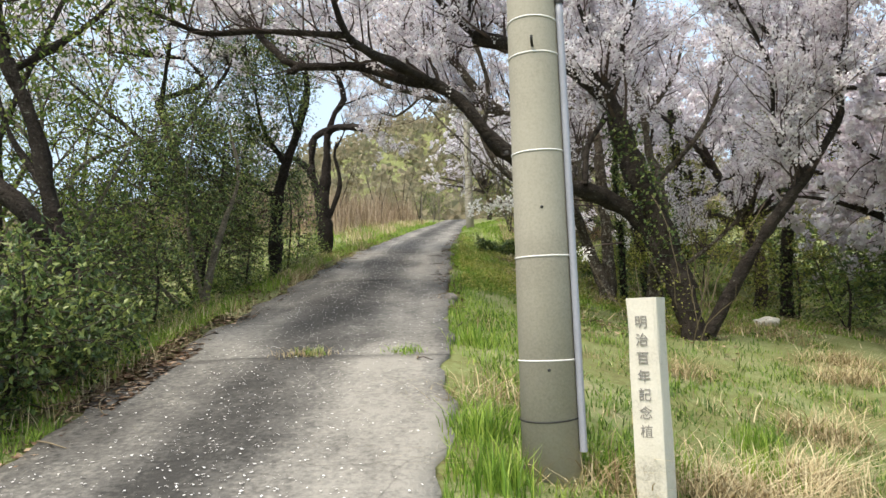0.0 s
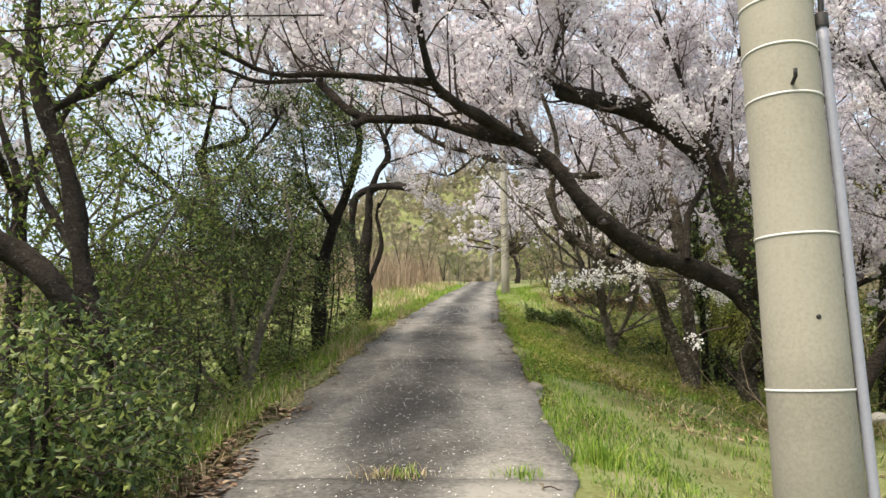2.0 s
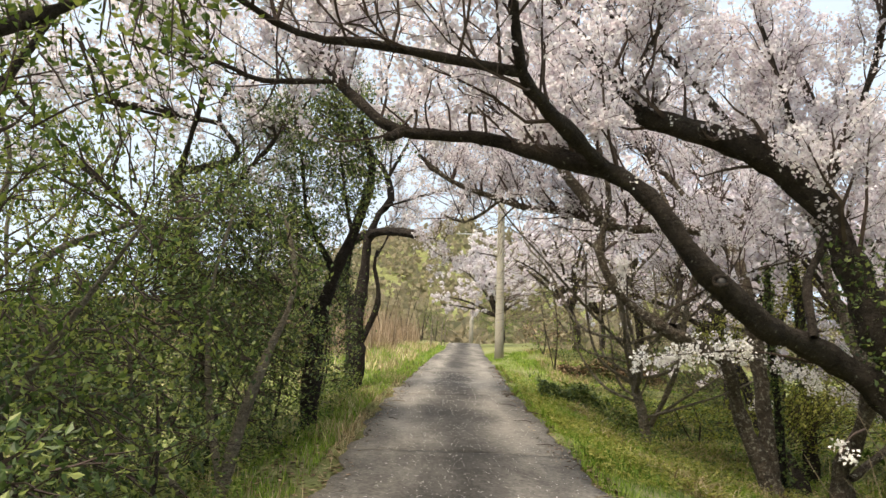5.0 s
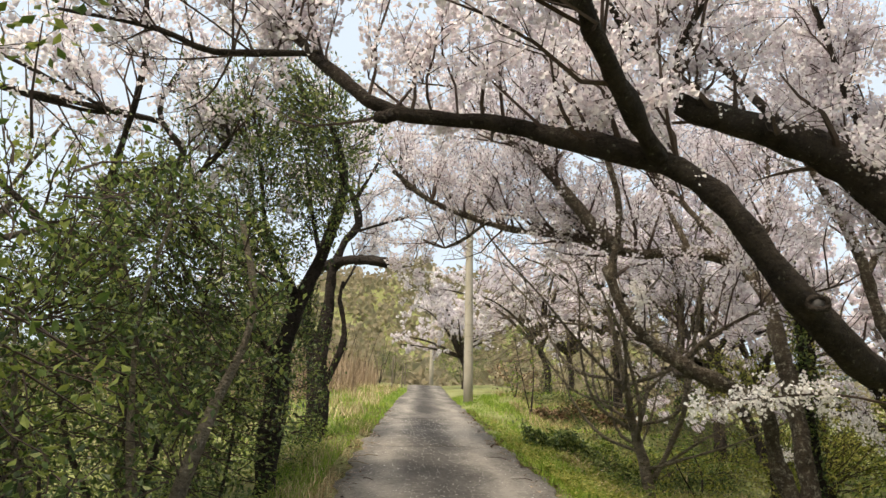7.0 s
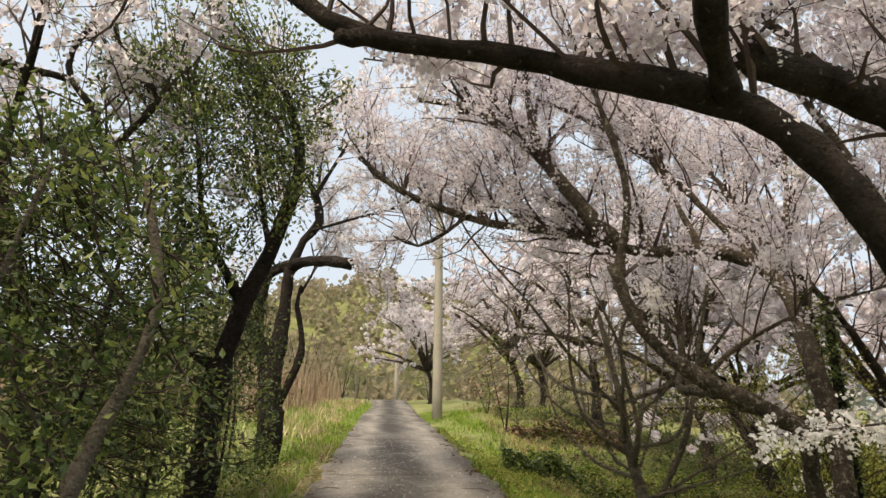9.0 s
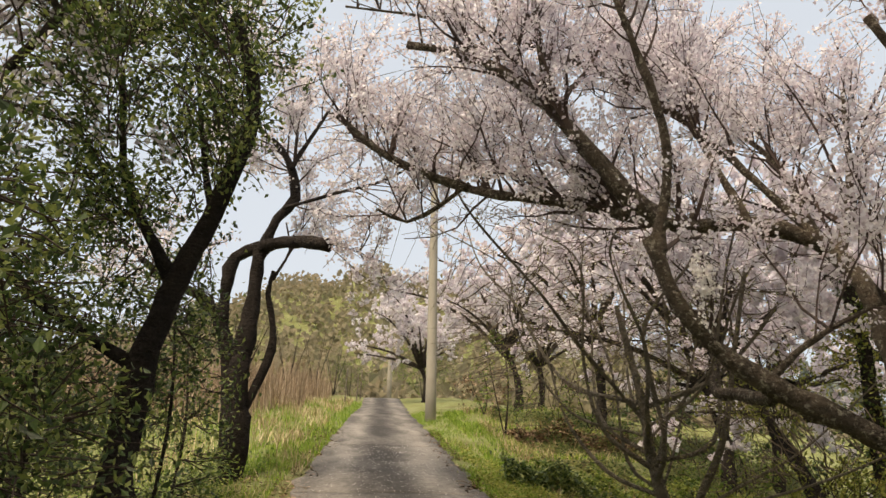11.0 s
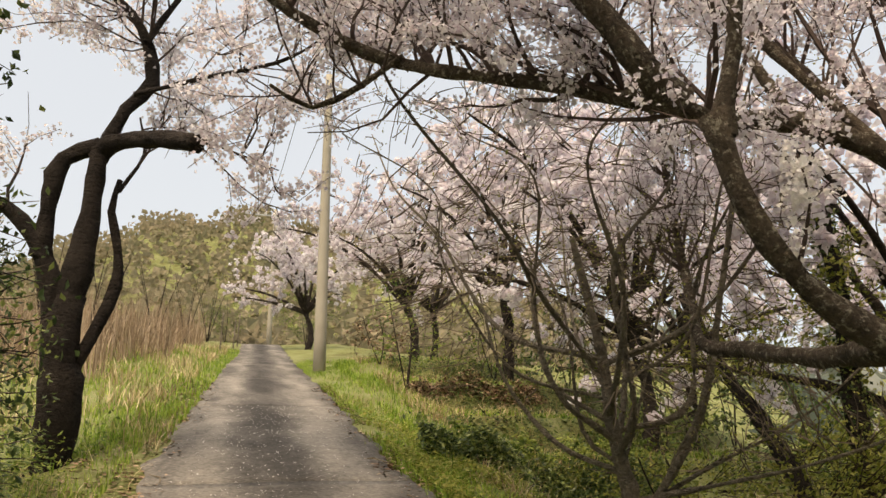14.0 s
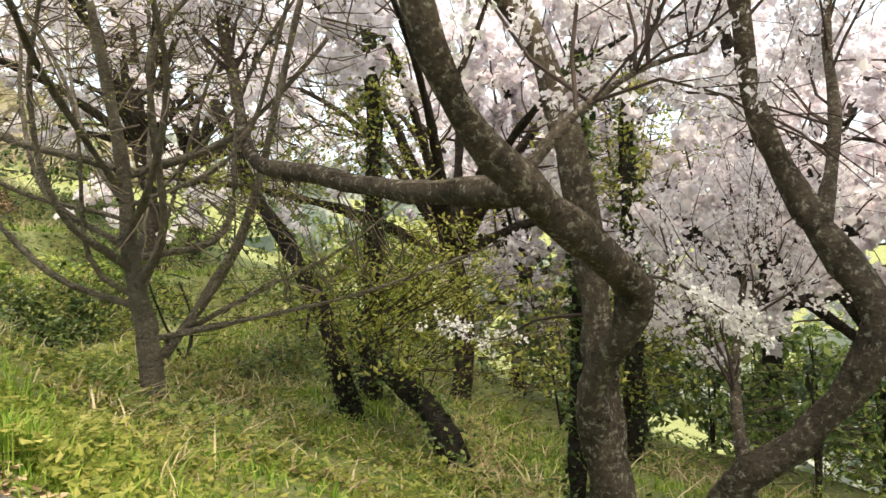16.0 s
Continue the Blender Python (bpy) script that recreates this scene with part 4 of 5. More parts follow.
def ivy_tree(line, r0, r1, lobes, label, clad=0.75, leaf=None):
    g = line[0]
    t = leafy("ivy_tree", g, [(line, r0, r1)], lobes, leaf or LEAF_YOUNG, 14, 0.075, label, bark=BARK_DARK, twig_count=105, hollow=0.2)
    ivy = Soup()
    p, u = spline(line, 0.06)
    p, u = p[u < clad], u[u < clad]
    c = np.repeat(p, 34, 0)
    leaves(ivy, c + unit(len(c)) * R.uniform(0.3, 1.9, (len(c), 1)) * r0, 0.06, 0.8)
    tagged(ivy.make("ivy", LEAF_DARK, t, g, "dark ivy", smooth=False), kind="stuff")


ivy_tree([(4.65, 16.65, 1.65), (4.6, 16.8, 2.3), (4.6, 17.08, 3.0), (4.6, 17.68, 3.8), (4.6, 18.13, 4.32), (4.4, 18.6, 5.4)], 0.13, 0.06, [((4.8, 16.6, 3.2), (1.3, 1.3, 0.5)), ((4.8, 15.3, 3.1), (1.0, 1.0, 0.5)), ((4.5, 17.9, 4.6), (1.0, 1.2, 0.6))], "leaning dark-trunked tree with yellow-green young leaves", 0.2)
ivy_tree([(4.4, 15.2, 1.55), (4.4, 15.35, 1.95), (4.4, 15.62, 2.25), (4.42, 16.1, 2.5), (4.55, 16.6, 2.75)], 0.14, 0.08, [((4.5, 16.0, 2.8), (0.7, 0.8, 0.3))], "low ivy-clad trunk bowed over the litter", 1.0)
ivy_tree([(5.6, 17.25, 1.5), (5.6, 17.2, 3.0), (5.6, 17.2, 4.4), (5.6, 17.2, 5.35), (5.55, 17.3, 6.8)], 0.15, 0.08, [((5.6, 17.2, 5.0), (0.9, 0.9, 1.0)), ((5.9, 16.4, 3.4), (1.2, 1.0, 0.7))], "upright ivy-clad tree on the lower bank", 0.95)
ivy_tree([(3.3, 13.6, 1.8), (3.3, 13.6, 3.0), (3.25, 13.55, 4.0), (3.3, 13.6, 5.0)], 0.06, 0.04, [], "ivy-clad stem close behind the leaning cherry", 1.0)
ivy_tree([(6.6, 14.4, 0.9), (6.7, 14.4, 2.6), (7.0, 14.6, 4.4), (7.0, 14.6, 6.0)], 0.14, 0.07, [((6.4, 14.6, 2.8), (1.4, 1.3, 0.8)), ((7, 14.6, 5), (1.3, 1.3, 1.0))], "ivy-clad tree further down the bank", 0.9)
for x, y, h in ((-5.6, 6.4, 6.4), (-6.4, 10.6, 6.2), (-7.4, 8.0, 6.8), (-4.6, 9.9, 4.6), (-6.8, 14.0, 6.5), (-5.8, 4.2, 5.8), (-7.8, 12.0, 7.0), (-4.7, 7.6, 4.8), (-8.6, 16.5, 7)):
    g = on_ground(x, y)
    b = np.array(g)
    w = R.normal(0, 0.35, (4, 3)) * [1, 1, 0]
    top = g[2] * 0 + rise(y) + h - 2.2
    line = [tuple(b - [0, 0, 0.15]), tuple(b * [1, 1, 0] + w[0] * 0.6 + [0, 0, g[2] + (top - g[2]) * 0.4]), tuple(b * [1, 1, 0] + w[1] + [0, 0, g[2] + (top - g[2]) * 0.75]), tuple(b * [1, 1, 0] + w[2] * 1.6 + [0, 0, top])]
    c = np.array(line[2])
    leafy("slender_tree", g, [(line, 0.06, 0.02), ([line[1], tuple(c + [0.8, 0.2, 0.2])], 0.03, 0.01), ([line[1], tuple(c + [-0.7, -0.4, 0.4])], 0.03, 0.01)],
          [(tuple(c + [0, 0, 0.2]), (1.3, 1.3, 1.1)), (tuple(np.array(line[1]) + [0.2, 0, 0.5]), (1.1, 1.1, 0.8)), (tuple(np.array(line[1]) + [0, 0, -0.7]), (1.2, 1.2, 0.9))], LEAF_MID if x > -6.5 else LEAF_YOUNG, 14, 0.06, "slender roadside tree with thin stem and fresh leaves", bark=BARK_PALE, twig_count=85, hollow=0.15)
for (x, y), h, w, leaf in (((2.3, 25.0), 2.4, 0.8, LEAF_MID), ((12.2, 14.2), 2.4, 2.0, LEAF_DARK), ((13.5, 17.5), 2.6, 2.2, LEAF_DARK), ((14.5, 11.0), 2.8, 2.4, LEAF_DARK), ((16.0, 14.8), 3.0, 2.6, LEAF_DARK), ((2.6, 28.8), 1.2, 1.0, LEAF_DRY), ((5.6, 28.5), 1.6, 1.3, LEAF_MID), ((8.0, 29.0), 2.2, 1.6, LEAF_DARK), ((3.4, 50.0), 3.2, 2.0, LEAF_MID), ((-0.6, 57.0), 3.0, 2.0, LEAF_MID), ((4.2, 55.0), 4.0, 2.4, LEAF_DARK), ((6.8, 19.5), 1.2, 1.2, LEAF_MID), ((4.0, 18.6), 0.9, 1.1, LEAF_YOUNG), ((8.4, 12.8), 1.6, 1.4, LEAF_DARK), ((9.0, 16.0), 1.8, 1.5, LEAF_DARK), ((7.2, 10.4), 1.4, 1.3, LEAF_DARK), ((9.5, 11.5), 2.0, 1.8, LEAF_MID), ((10.5, 14.5), 2.4, 2.0, LEAF_MID), ((11, 18), 2.6, 2.2, LEAF_DARK), ((7.4, 15.6), 1.5, 1.4, LEAF_YOUNG), ((10.5, 8.6), 2.4, 2.0, LEAF_DARK), ((11.5, 22.5), 2.6, 2.4, LEAF_MID), ((8.6, 10.4), 2.2, 1.8, LEAF_MID), ((12.5, 12), 3.0, 2.6, LEAF_MID), ((12.5, 16.5), 3.0, 2.6, LEAF_DARK), ((9.2, 20.0), 2.2, 2.0, LEAF_MID), ((14, 21), 3.4, 3.0, LEAF_MID), ((10.5, 25.5), 2.4, 2.2, LEAF_DARK), ((7.0, 23.2), 1.0, 1.3, LEAF_MID), ((14.5, 8.5), 3.4, 3.0, LEAF_DARK), ((6.8, 12.6), 1.3, 1.1, LEAF_MID)):
    g = on_ground(x, y)
    leafy("bank_bush", g, [([(x, y, g[2] - 0.1), (x + 0.1, y, g[2] + h * 0.5), (x, y + 0.1, g[2] + h)], 0.03, 0.01), ([(x, y, g[2]), (x - 0.3, y, g[2] + h * 0.6), (x - 0.45, y, g[2] + h)], 0.02, 0.008)],
          [((x, y, g[2] + h * 0.55), (w, w, h * 0.5))], leaf, 18 if y < 19 and x < 8 else 11, 0.18 if x >= 8 else 0.07 if y < 19 else 0.1, "leafy bush among the grass of the bank", category="shrub", twig_count=46 if x > 7 or y > 24 else 85, hollow=0.3)

# ---- utility poles ----
def taper(bm, z0, z1, r0, r1, sides=32, rings=6, centre=(0, 0)):
    rows = []
    for k in range(rings + 1):
        f = k / rings
        r = r0 + (r1 - r0) * f
        rows.append([bm.verts.new((centre[0] + r * math.cos(a * 2 * math.pi / sides), centre[1] + r * math.sin(a * 2 * math.pi / sides), z0 + (z1 - z0) * f)) for a in range(sides)])
    for lo, hi in zip(rows[:-1], rows[1:]):
        for a in range(sides):
            bm.faces.new((lo[a], lo[(a + 1) % sides], hi[(a + 1) % sides], hi[a]))
    bm.faces.new(rows[-1])
    bm.faces.new(rows[0][::-1])
    return bm


def band(z, r, dip, thick=0.0032):
    bm = bmesh.new()
    sides, tube = 40, 6
    rows = []
    for k in range(sides):
        a = k * 2 * math.pi / sides
        rows.append([bm.verts.new(((r + thick * math.cos(b)) * math.cos(a), (r + thick * math.cos(b)) * math.sin(a), z + dip * math.sin(a + 0.6) + thick * 1.6 * math.sin(b))) for b in [j * 2 * math.pi / tube for j in range(tube)]])
    for k in range(sides):
        for j in range(tube):
            bm.faces.new((rows[k][j], rows[(k + 1) % sides][j], rows[(k + 1) % sides][(j + 1) % tube], rows[k][(j + 1) % tube]))
    return bm


def utility_pole(x, y, z, tall, r0, r1, label, fittings):
    p = root("utility_pole", (x, y, z), label, "utility pole", "utility poles along the lane")
    part("shaft", taper(bmesh.new(), -0.4, tall, r0 + (r0 - r1) * 0.4 / tall, r1), CONCRETE, p, smooth=True)
    rad = lambda h: r0 + (r1 - r0) * h / tall
    if fittings:
        ca = math.radians(-28)
        s = Soup()
        hs = np.linspace(0.05, 2.62, 30)
        s.tube(np.stack([(rad(hs) + 0.022) * math.cos(ca), (rad(hs) + 0.022) * math.sin(ca), hs], -1), np.full(30, 0.021), 12)
        s.make("conduit", CONDUIT, p, label="grey plastic cable conduit")
        s = Soup()
        s.tube([((rad(2.62) + 0.022) * math.cos(ca), (rad(2.62) + 0.022) * math.sin(ca), 2.6), ((rad(2.62) + 0.022) * math.cos(ca), (rad(2.62) + 0.022) * math.sin(ca), 2.66)], [0.028, 0.028], 12)
        drop = spline([((rad(h) + d) * math.cos(ca), (rad(h) + d) * math.sin(ca), h) for h, d in ((2.64, 0.022), (2.8, 0.03), (3.0, 0.01), (4.6, 0.01))], 0.06)[0]
        s.tube(drop, np.full(len(drop), 0.012), 8)
        s.make("cable", BLACK, p, label="black cable")
        for h, dip in ((0.55, 0.0), (1.13, 0.004), (1.73, 0.006), (2.3, 0.003), (2.5, -0.012), (2.72, 0.004), (3.1, 0.002)):
            part("band", band(h, rad(h) + 0.002 + (0.0 if h != 0.55 else 0.0), dip), STEEL_BAND, p, smooth=True)
        part("wire", band(0.23, rad(0.23) + 0.004, 0.01, 0.003), BLACK, p, smooth=True)
        for h in (0.5, 1.4):
            a = math.radians(-95)
            s = Soup()
            s.tube([(rad(h) * 0.96 * math.cos(a), rad(h) * 0.96 * math.sin(a), h), ((rad(h) + 0.002) * math.cos(a), (rad(h) + 0.002) * math.sin(a), h)], [0.009, 0.009], 10)
            s.make("bolt_hole", BLACK, p)
        a = math.radians(-100)
        s = Soup()
        h = 2.34
        s.tube([(rad(h) * 0.98 * math.cos(a), rad(h) * 0.98 * math.sin(a), h - 0.01), ((rad(h) + 0.05) * math.cos(a), (rad(h) + 0.05) * math.sin(a), h), ((rad(h) + 0.055) * math.cos(a), (rad(h) + 0.055) * math.sin(a), h + 0.03)], [0.008, 0.008, 0.008], 8)
        s.make("step_bolt", BLACK, p)
    else:
        bm = bmesh.new()
        bmesh.ops.create_cube(bm, size=1, matrix=Matrix.Translation((-0.35, -0.02 - r1, tall - 0.45)) @ Matrix.Diagonal((1.8, 0.075, 0.075, 1)))
        arm = part("crossarm", bm, PYLON_STEEL, p)
        for k in (-1.1, -0.6, 0.3):
            part("insulator", taper(bmesh.new(), tall - 0.41, tall - 0.25, 0.05, 0.035, 12, 2, (k, -0.02 - r1)), STEEL_BAND, arm, smooth=True)
    return p


POLES = [(0.57, 4.22, 0.78, 9.5, 0.165, 0.10), (1.1, 28.95, 5.2, 8.2, 0.16, 0.10), (1.95, 55.9, 9.3, 8.6, 0.16, 0.10)]
utility_pole(*POLES[0], "weathered concrete utility pole with steel bands and conduit", True)
utility_pole(*POLES[1], "concrete utility pole with crossarm beside the lane", False)
utility_pole(*POLES[2], "distant concrete utility pole at the crest", False)

for a, b in ((0, 1), (1, 2)):
    for k in (-1.1, -0.6, 0.3):
        (x0, y0, z0, h0, *_), (x1, y1, z1, h1, *_) = POLES[a], POLES[b]
        t = np.linspace(0, 1, 24)
        s = Soup()
        line = np.stack([x0 + (x1 - x0) * t + k, y0 + (y1 - y0) * t - 0.12, z0 + h0 - 0.25 + (z1 + h1 - z0 - h0) * t - 1.6 * t * (1 - t)], -1)
        s.tube(line, np.full(24, 0.011), 5)
        tagged(s.make("overhead_wire", BLACK), "thin black overhead wire between the utility poles", "wire", "overhead wires")

# ---- stone marker with engraved characters ----
MX, MY = 1.07, 3.95
MZ = float(height(MX, MY))
marker = root("stone_marker", (MX, MY, MZ - 0.045), "pale square granite marker post with engraved characters in grass", "marker stone")
marker.rotation_euler = (0.0, radians(0.0), radians(-32))
bm = bmesh.new()
bmesh.ops.create_cube(bm, size=1, matrix=Matrix.Translation((0, 0, 0.40)) @ Matrix.Diagonal((0.165, 0.165, 1.5, 1)))
bmesh.ops.subdivide_edges(bm, edges=bm.edges[:], cuts=7, use_grid_fill=True)
for v in bm.verts:
    v.co += Vector((noise.noise(v.co * 9) * 0.006, noise.noise(v.co * 9 + Vector((5, 0, 0))) * 0.006, 0))
    if abs(v.co.x) > 0.074 and abs(v.co.y) > 0.074:
        v.co -= Vector((v.co.x, v.co.y, 0)) * (0.03 + 0.1 * max(0, noise.noise(v.co * 14)))
post = part("post", bm, STONE, marker, smooth=False)
for k, ch in enumerate("明治百年記念植"):
    fc = bpy.data.curves.new("character", "FONT")
    fc.body, fc.size, fc.extrude, fc.align_x = ch, 0.07, 0.002, "CENTER"
    fc.materials.append(ENGRAVED)
    o = new("character", fc)
    o.parent = post
    o.location, o.rotation_euler = (-0.005, -0.086, 1.0 - k * 0.094), (radians(90), 0, 0)

# ---- stones, logs, litter ----
def lump(name, place, size, mat, label, category):
    bm = bmesh.new()
    bmesh.ops.create_icosphere(bm, subdivisions=3, radius=1)
    for v in bm.verts:
        v.co *= 1 + 0.35 * noise.noise(v.co * 1.6 + Vector(place)) + 0.1 * noise.noise(v.co * 5)
        v.co = Vector((v.co.x * size[0], v.co.y * size[1], v.co.z * size[2]))
    o = part(name, bm, mat, None, smooth=True)
    o.location = place
    return tagged(o, label, category)


lump("edge_stone", (0.08, 9.74, 1.87), (0.1, 0.13, 0.07), ROCK, "dark rounded stone at the lane's edge", "stone")
lump("edge_stone", (0.02, 8.3, 1.57), (0.05, 0.06, 0.03), ROCK, "small stone at the lane's edge", "stone")
lump("white_stone", (5.4, 12.5, float(height(5.4, 12.5)) + 0.05), (0.22, 0.12, 0.09), STONE, "pale stone lying in the grass", "stone")
for k, (x, y, a) in enumerate(((-2.98, 5.7, 20), (-3.08, 5.82, 70), (-2.92, 5.9, 130))):
    z = float(height(x, y)) + 0.09 + 0.05 * (k == 2)
    d = np.array([math.cos(math.radians(a)), math.sin(math.radians(a)), 0.1])
    s = Soup()
    s.tube(np.array([np.array([x, y, z]) + d * f for f in np.linspace(-0.14, 0.14, 5)]), np.full(5, 0.055), 12, 0.04)
    log = root("cut_log", (x, y, z), "short sawn log on the verge", "log", "cut logs")
    s.make("bark", BARK_PALE, log, (x, y, z))
    for e in (-0.142, 0.142):
        s = Soup()
        c = np.array([x, y, z]) + d * e
        s.tube(np.array([c - d * 0.004, c + d * 0.004]), [0.05, 0.05], 12)
        s.make("cut_face", CUT, log, (x, y, z))


def blades(name, place, n, tall, width, mat, label, lean=0.5, clump=0.0):
    """Grass: bent blades of two faces, at the places that place(n) gives."""
    p = place(n // 16 if clump else n)
    grow = np.ones((len(p), 1))
    if clump:
        grow = np.repeat(R.uniform(0.45, 1.4, (len(p), 1)) * (0.8 + 0.35 * ripple(p[:, 0] * 1.5, p[:, 1] * 1.5))[:, None], 16, 0)
        p = np.repeat(p, 16, 0)
        p[:, :2] += R.normal(0, clump, (len(p), 2))
        p[:, 2] = height(p[:, 0], p[:, 1]) - 0.01
    n = len(p)
    h = tall * grow * R.uniform(0.35, 1.25, (n, 1))
    a = R.uniform(0, 6.28, n)
    side = np.stack([np.cos(a), np.sin(a), np.zeros(n)], -1)
    out = np.stack([-np.sin(a), np.cos(a), np.zeros(n)], -1) * R.normal(0, lean, (n, 1)) * h
    w = side * width * R.uniform(0.6, 1.3, (n, 1))
    up = np.array([0, 0, 1.0])
    m = p + up * h * 0.55 + out * 0.35
    s = Soup()
    s.quads(np.stack([p - w, p + w, m + w * 0.7, m - w * 0.7], 1))
    tip = p + up * h * 0.92 + out
    k = s.n
    s.v.append(tip)
    base = np.arange(n) * 4
    s.t.append(np.stack([base + 3, base + 2, k + np.arange(n)], -1))
    s.n += n
    return tagged(s.make(name, mat, smooth=False), label, "grass", kind="stuff")


def strip(side, y0, y1, w0, w1, patch=0.0, power=1.0):
    def place(n):
        y = y0 + (y1 - y0) * R.uniform(0, 1, n) ** power
        d = w0 + (w1 - w0) * R.uniform(0, 1, n) ** 1.3
        x = right_edge(y) + d if side > 0 else left_edge(y) - d
        if patch:
            keep = (ripple(x * 1.7 + 3, y * 1.1) + R.normal(0, 0.35, n)) > patch
            x, y = x[keep], y[keep]
        return np.stack([x, y, height(x, y) - 0.01], -1)
    return place


def steep(place, lo, hi):
    """Only those places whose slope lies between lo and hi."""
    def pick(n):
        p = place(n)
        g = np.abs(height(p[:, 0], p[:, 1] + 0.15) - height(p[:, 0], p[:, 1] - 0.15)) / 0.3
        return p[(g > lo) & (g < hi)]
    return pick


blades("verge_grass", strip(1, 2.0, 34, 0.0, 0.9, -0.25, 1.3), 24000, 0.10, 0.0045, GRASS, "fresh green grass along the lane's edge")
blades("verge_grass", strip(-1, 2.0, 4.9, 0.0, 0.55, -0.25), 3500, 0.12, 0.0045, GRASS, "fresh green grass along the lane's edge")
blades("verge_grass", strip(-1, 5.2, 22, 0.2, 0.9, -0.35, 1.2), 15000, 0.12, 0.0045, GRASS, "fresh green grass along the lane's edge")
blades("bank_grass", strip(1, 1.5, 13.5, 0.3, 5.5, -0.35, 1.1), 36000, 0.10, 0.006, GRASS_DEEP, "tufted green grass on the bank", lean=0.9, clump=0.09)
blades("field_grass", strip(-1, 19, 42, 0.0, 6.5, 0.0, 1.2), 14000, 0.15, 0.009, GRASS, "green meadow grass beside the lane")
blades("dry_bank_grass", strip(1, 1.5, 26, 0.3, 6.5, 0.15, 1.2), 13000, 0.16, 0.0045, GRASS_DRY, "matted straw-coloured dead grass", lean=1.6, clump=0.12)
blades("dry_field_grass", strip(-1, 20, 42, 0.4, 7.5, 0.35), 14000, 0.35, 0.009, GRASS_DRY, "straw-coloured dead grass in the meadow", lean=0.9)
blades("dry_verge_grass", strip(-1, 2.5, 20, 0.05, 1.4, 0.25), 9000, 0.22, 0.004, GRASS_DRY, "straw-coloured dead grass below the bushes", lean=1.1)


blades("slope_grass", strip(1, 11.5, 20, 0.2, 7.0, -0.55), 34000, 0.12, 0.0085, GRASS, "short fresh grass on the slope under the trees", lean=0.9, clump=0.1)
blades("terrace_grass", steep(strip(1, 18.5, 32, 0.8, 9, -0.3), -1, 0.4), 32000, 0.16, 0.008, GRASS, "green grass on the terrace levels")
blades("terrace_straw", steep(strip(1, 17.5, 32, 1.4, 9, 0.1), -1, 9), 16000, 0.24, 0.008, GRASS_DRY, "straw-coloured grass on the terrace edges", lean=1.0)
blades("straw_litter", strip(1, 10.5, 18.5, 1.1, 7, 0.25), 16000, 0.16, 0.009, GRASS_DRY, "flattened straw and litter under the trees", lean=2.2)


def reed_place(n):
    x, y = R.uniform(-18, -1.0, n), R.uniform(25, 58, n)
    d = left_edge(y) - x
    keep = (d > 2.2 + 0.8 * ripple(x * 0.6, y * 0.6)) & (ripple(x * 0.8 + 2, y * 0.8) + R.normal(0, 0.5, n) > -0.25)
    x, y = x[keep], y[keep]
    return np.stack([x, y, height(x, y)], -1)


blades("reed_bed", reed_place, 16000, 1.9, 0.011, REED, "tall dry tan reeds beyond the meadow", lean=0.3)
blades("reed_bed", reed_place, 16000, 1.2, 0.014, REED, "broken dry reeds beyond the meadow", lean=0.7)
for x, y, h in ((-4.6, 31, 2.6), (-6.5, 36, 3.4), (-3.6, 41, 3.0), (-9, 33, 3.4), (-2.6, 47, 3.2), (-6, 45, 3.8), (-10, 42, 4), (-12, 36, 3.6), (-1.6, 52, 3)):
    g = on_ground(x, y)
    stems = []
    for k in range(6):
        a = k * 1.3
        stems.append(([(x, y, g[2] - 0.1), (x + 0.4 * math.cos(a), y + 0.4 * math.sin(a), g[2] + h * 0.5), (x + 0.9 * math.cos(a), y + 0.9 * math.sin(a), g[2] + h)], 0.03, 0.008))
    leafy("bare_thicket", g, stems, [((x, y, g[2] + h * 0.65), (1.5, 1.5, h * 0.4))], HILLWOOD, 7, 0.07, "leafless brown thicket among the reeds", category="shrub", twig=TWIG_TAN, twig_count=60, hollow=0.2)

for x, y, n, w in ((-1.25, 6.52, 150, 0.26), (-1.2, 6.55, 90, 0.15), (-0.35, 6.55, 110, 0.15)):
    def tuft(m, x=x, y=y, w=w):
        px, py = x + R.normal(0, w * 0.5, m), y + R.normal(0, 0.05, m)
        return np.stack([px, py, rise(py)], -1)
    blades("joint_grass", tuft, n, 0.09, 0.004, GRASS if w < 0.2 else GRASS_DRY, "tuft of grass in the joint of the lane", lean=1.0)
for x, y, n in ((1.5, 4.3, 420), (0.9, 4.15, 260), (1.9, 4.2, 420), (2.4, 4.9, 420), (3.0, 6.0, 420), (2.2, 7.4, 300), (4.4, 8.2, 420), (5.0, 9.4, 420), (0.35, 5.3, 160)):
    def mat(m, x=x, y=y):
        px, py = x + R.normal(0, 0.22, m), y + R.normal(0, 0.16, m)
        return np.stack([px, py, height(px, py)], -1)
    tagged(blades("straw_mat", mat, n, 0.22, 0.0042, GRASS_DRY, "flattened mat of straw-coloured dead grass", lean=2.4), group="straw mats")
for x, y, n in ((0.25, 3.9, 260), (0.2, 4.6, 200), (0.42, 15.0, 260), (0.3, 7.1, 160), (0.95, 16.2, 120), (1.9, 4.6, 200), (2.2, 5.4, 200), (0.9, 4.3, 120), (1.3, 4.4, 120)):
    def tuft(m, x=x, y=y):
        px, py = x + R.normal(0, 0.09, m), y + R.normal(0, 0.09, m)
        return np.stack([px, py, height(px, py) - 0.01], -1)
    tagged(blades("grass_tuft", tuft, n, 0.24, 0.005, GRASS, "bright tuft of long grass on the verge", lean=0.5), group="grass tufts")


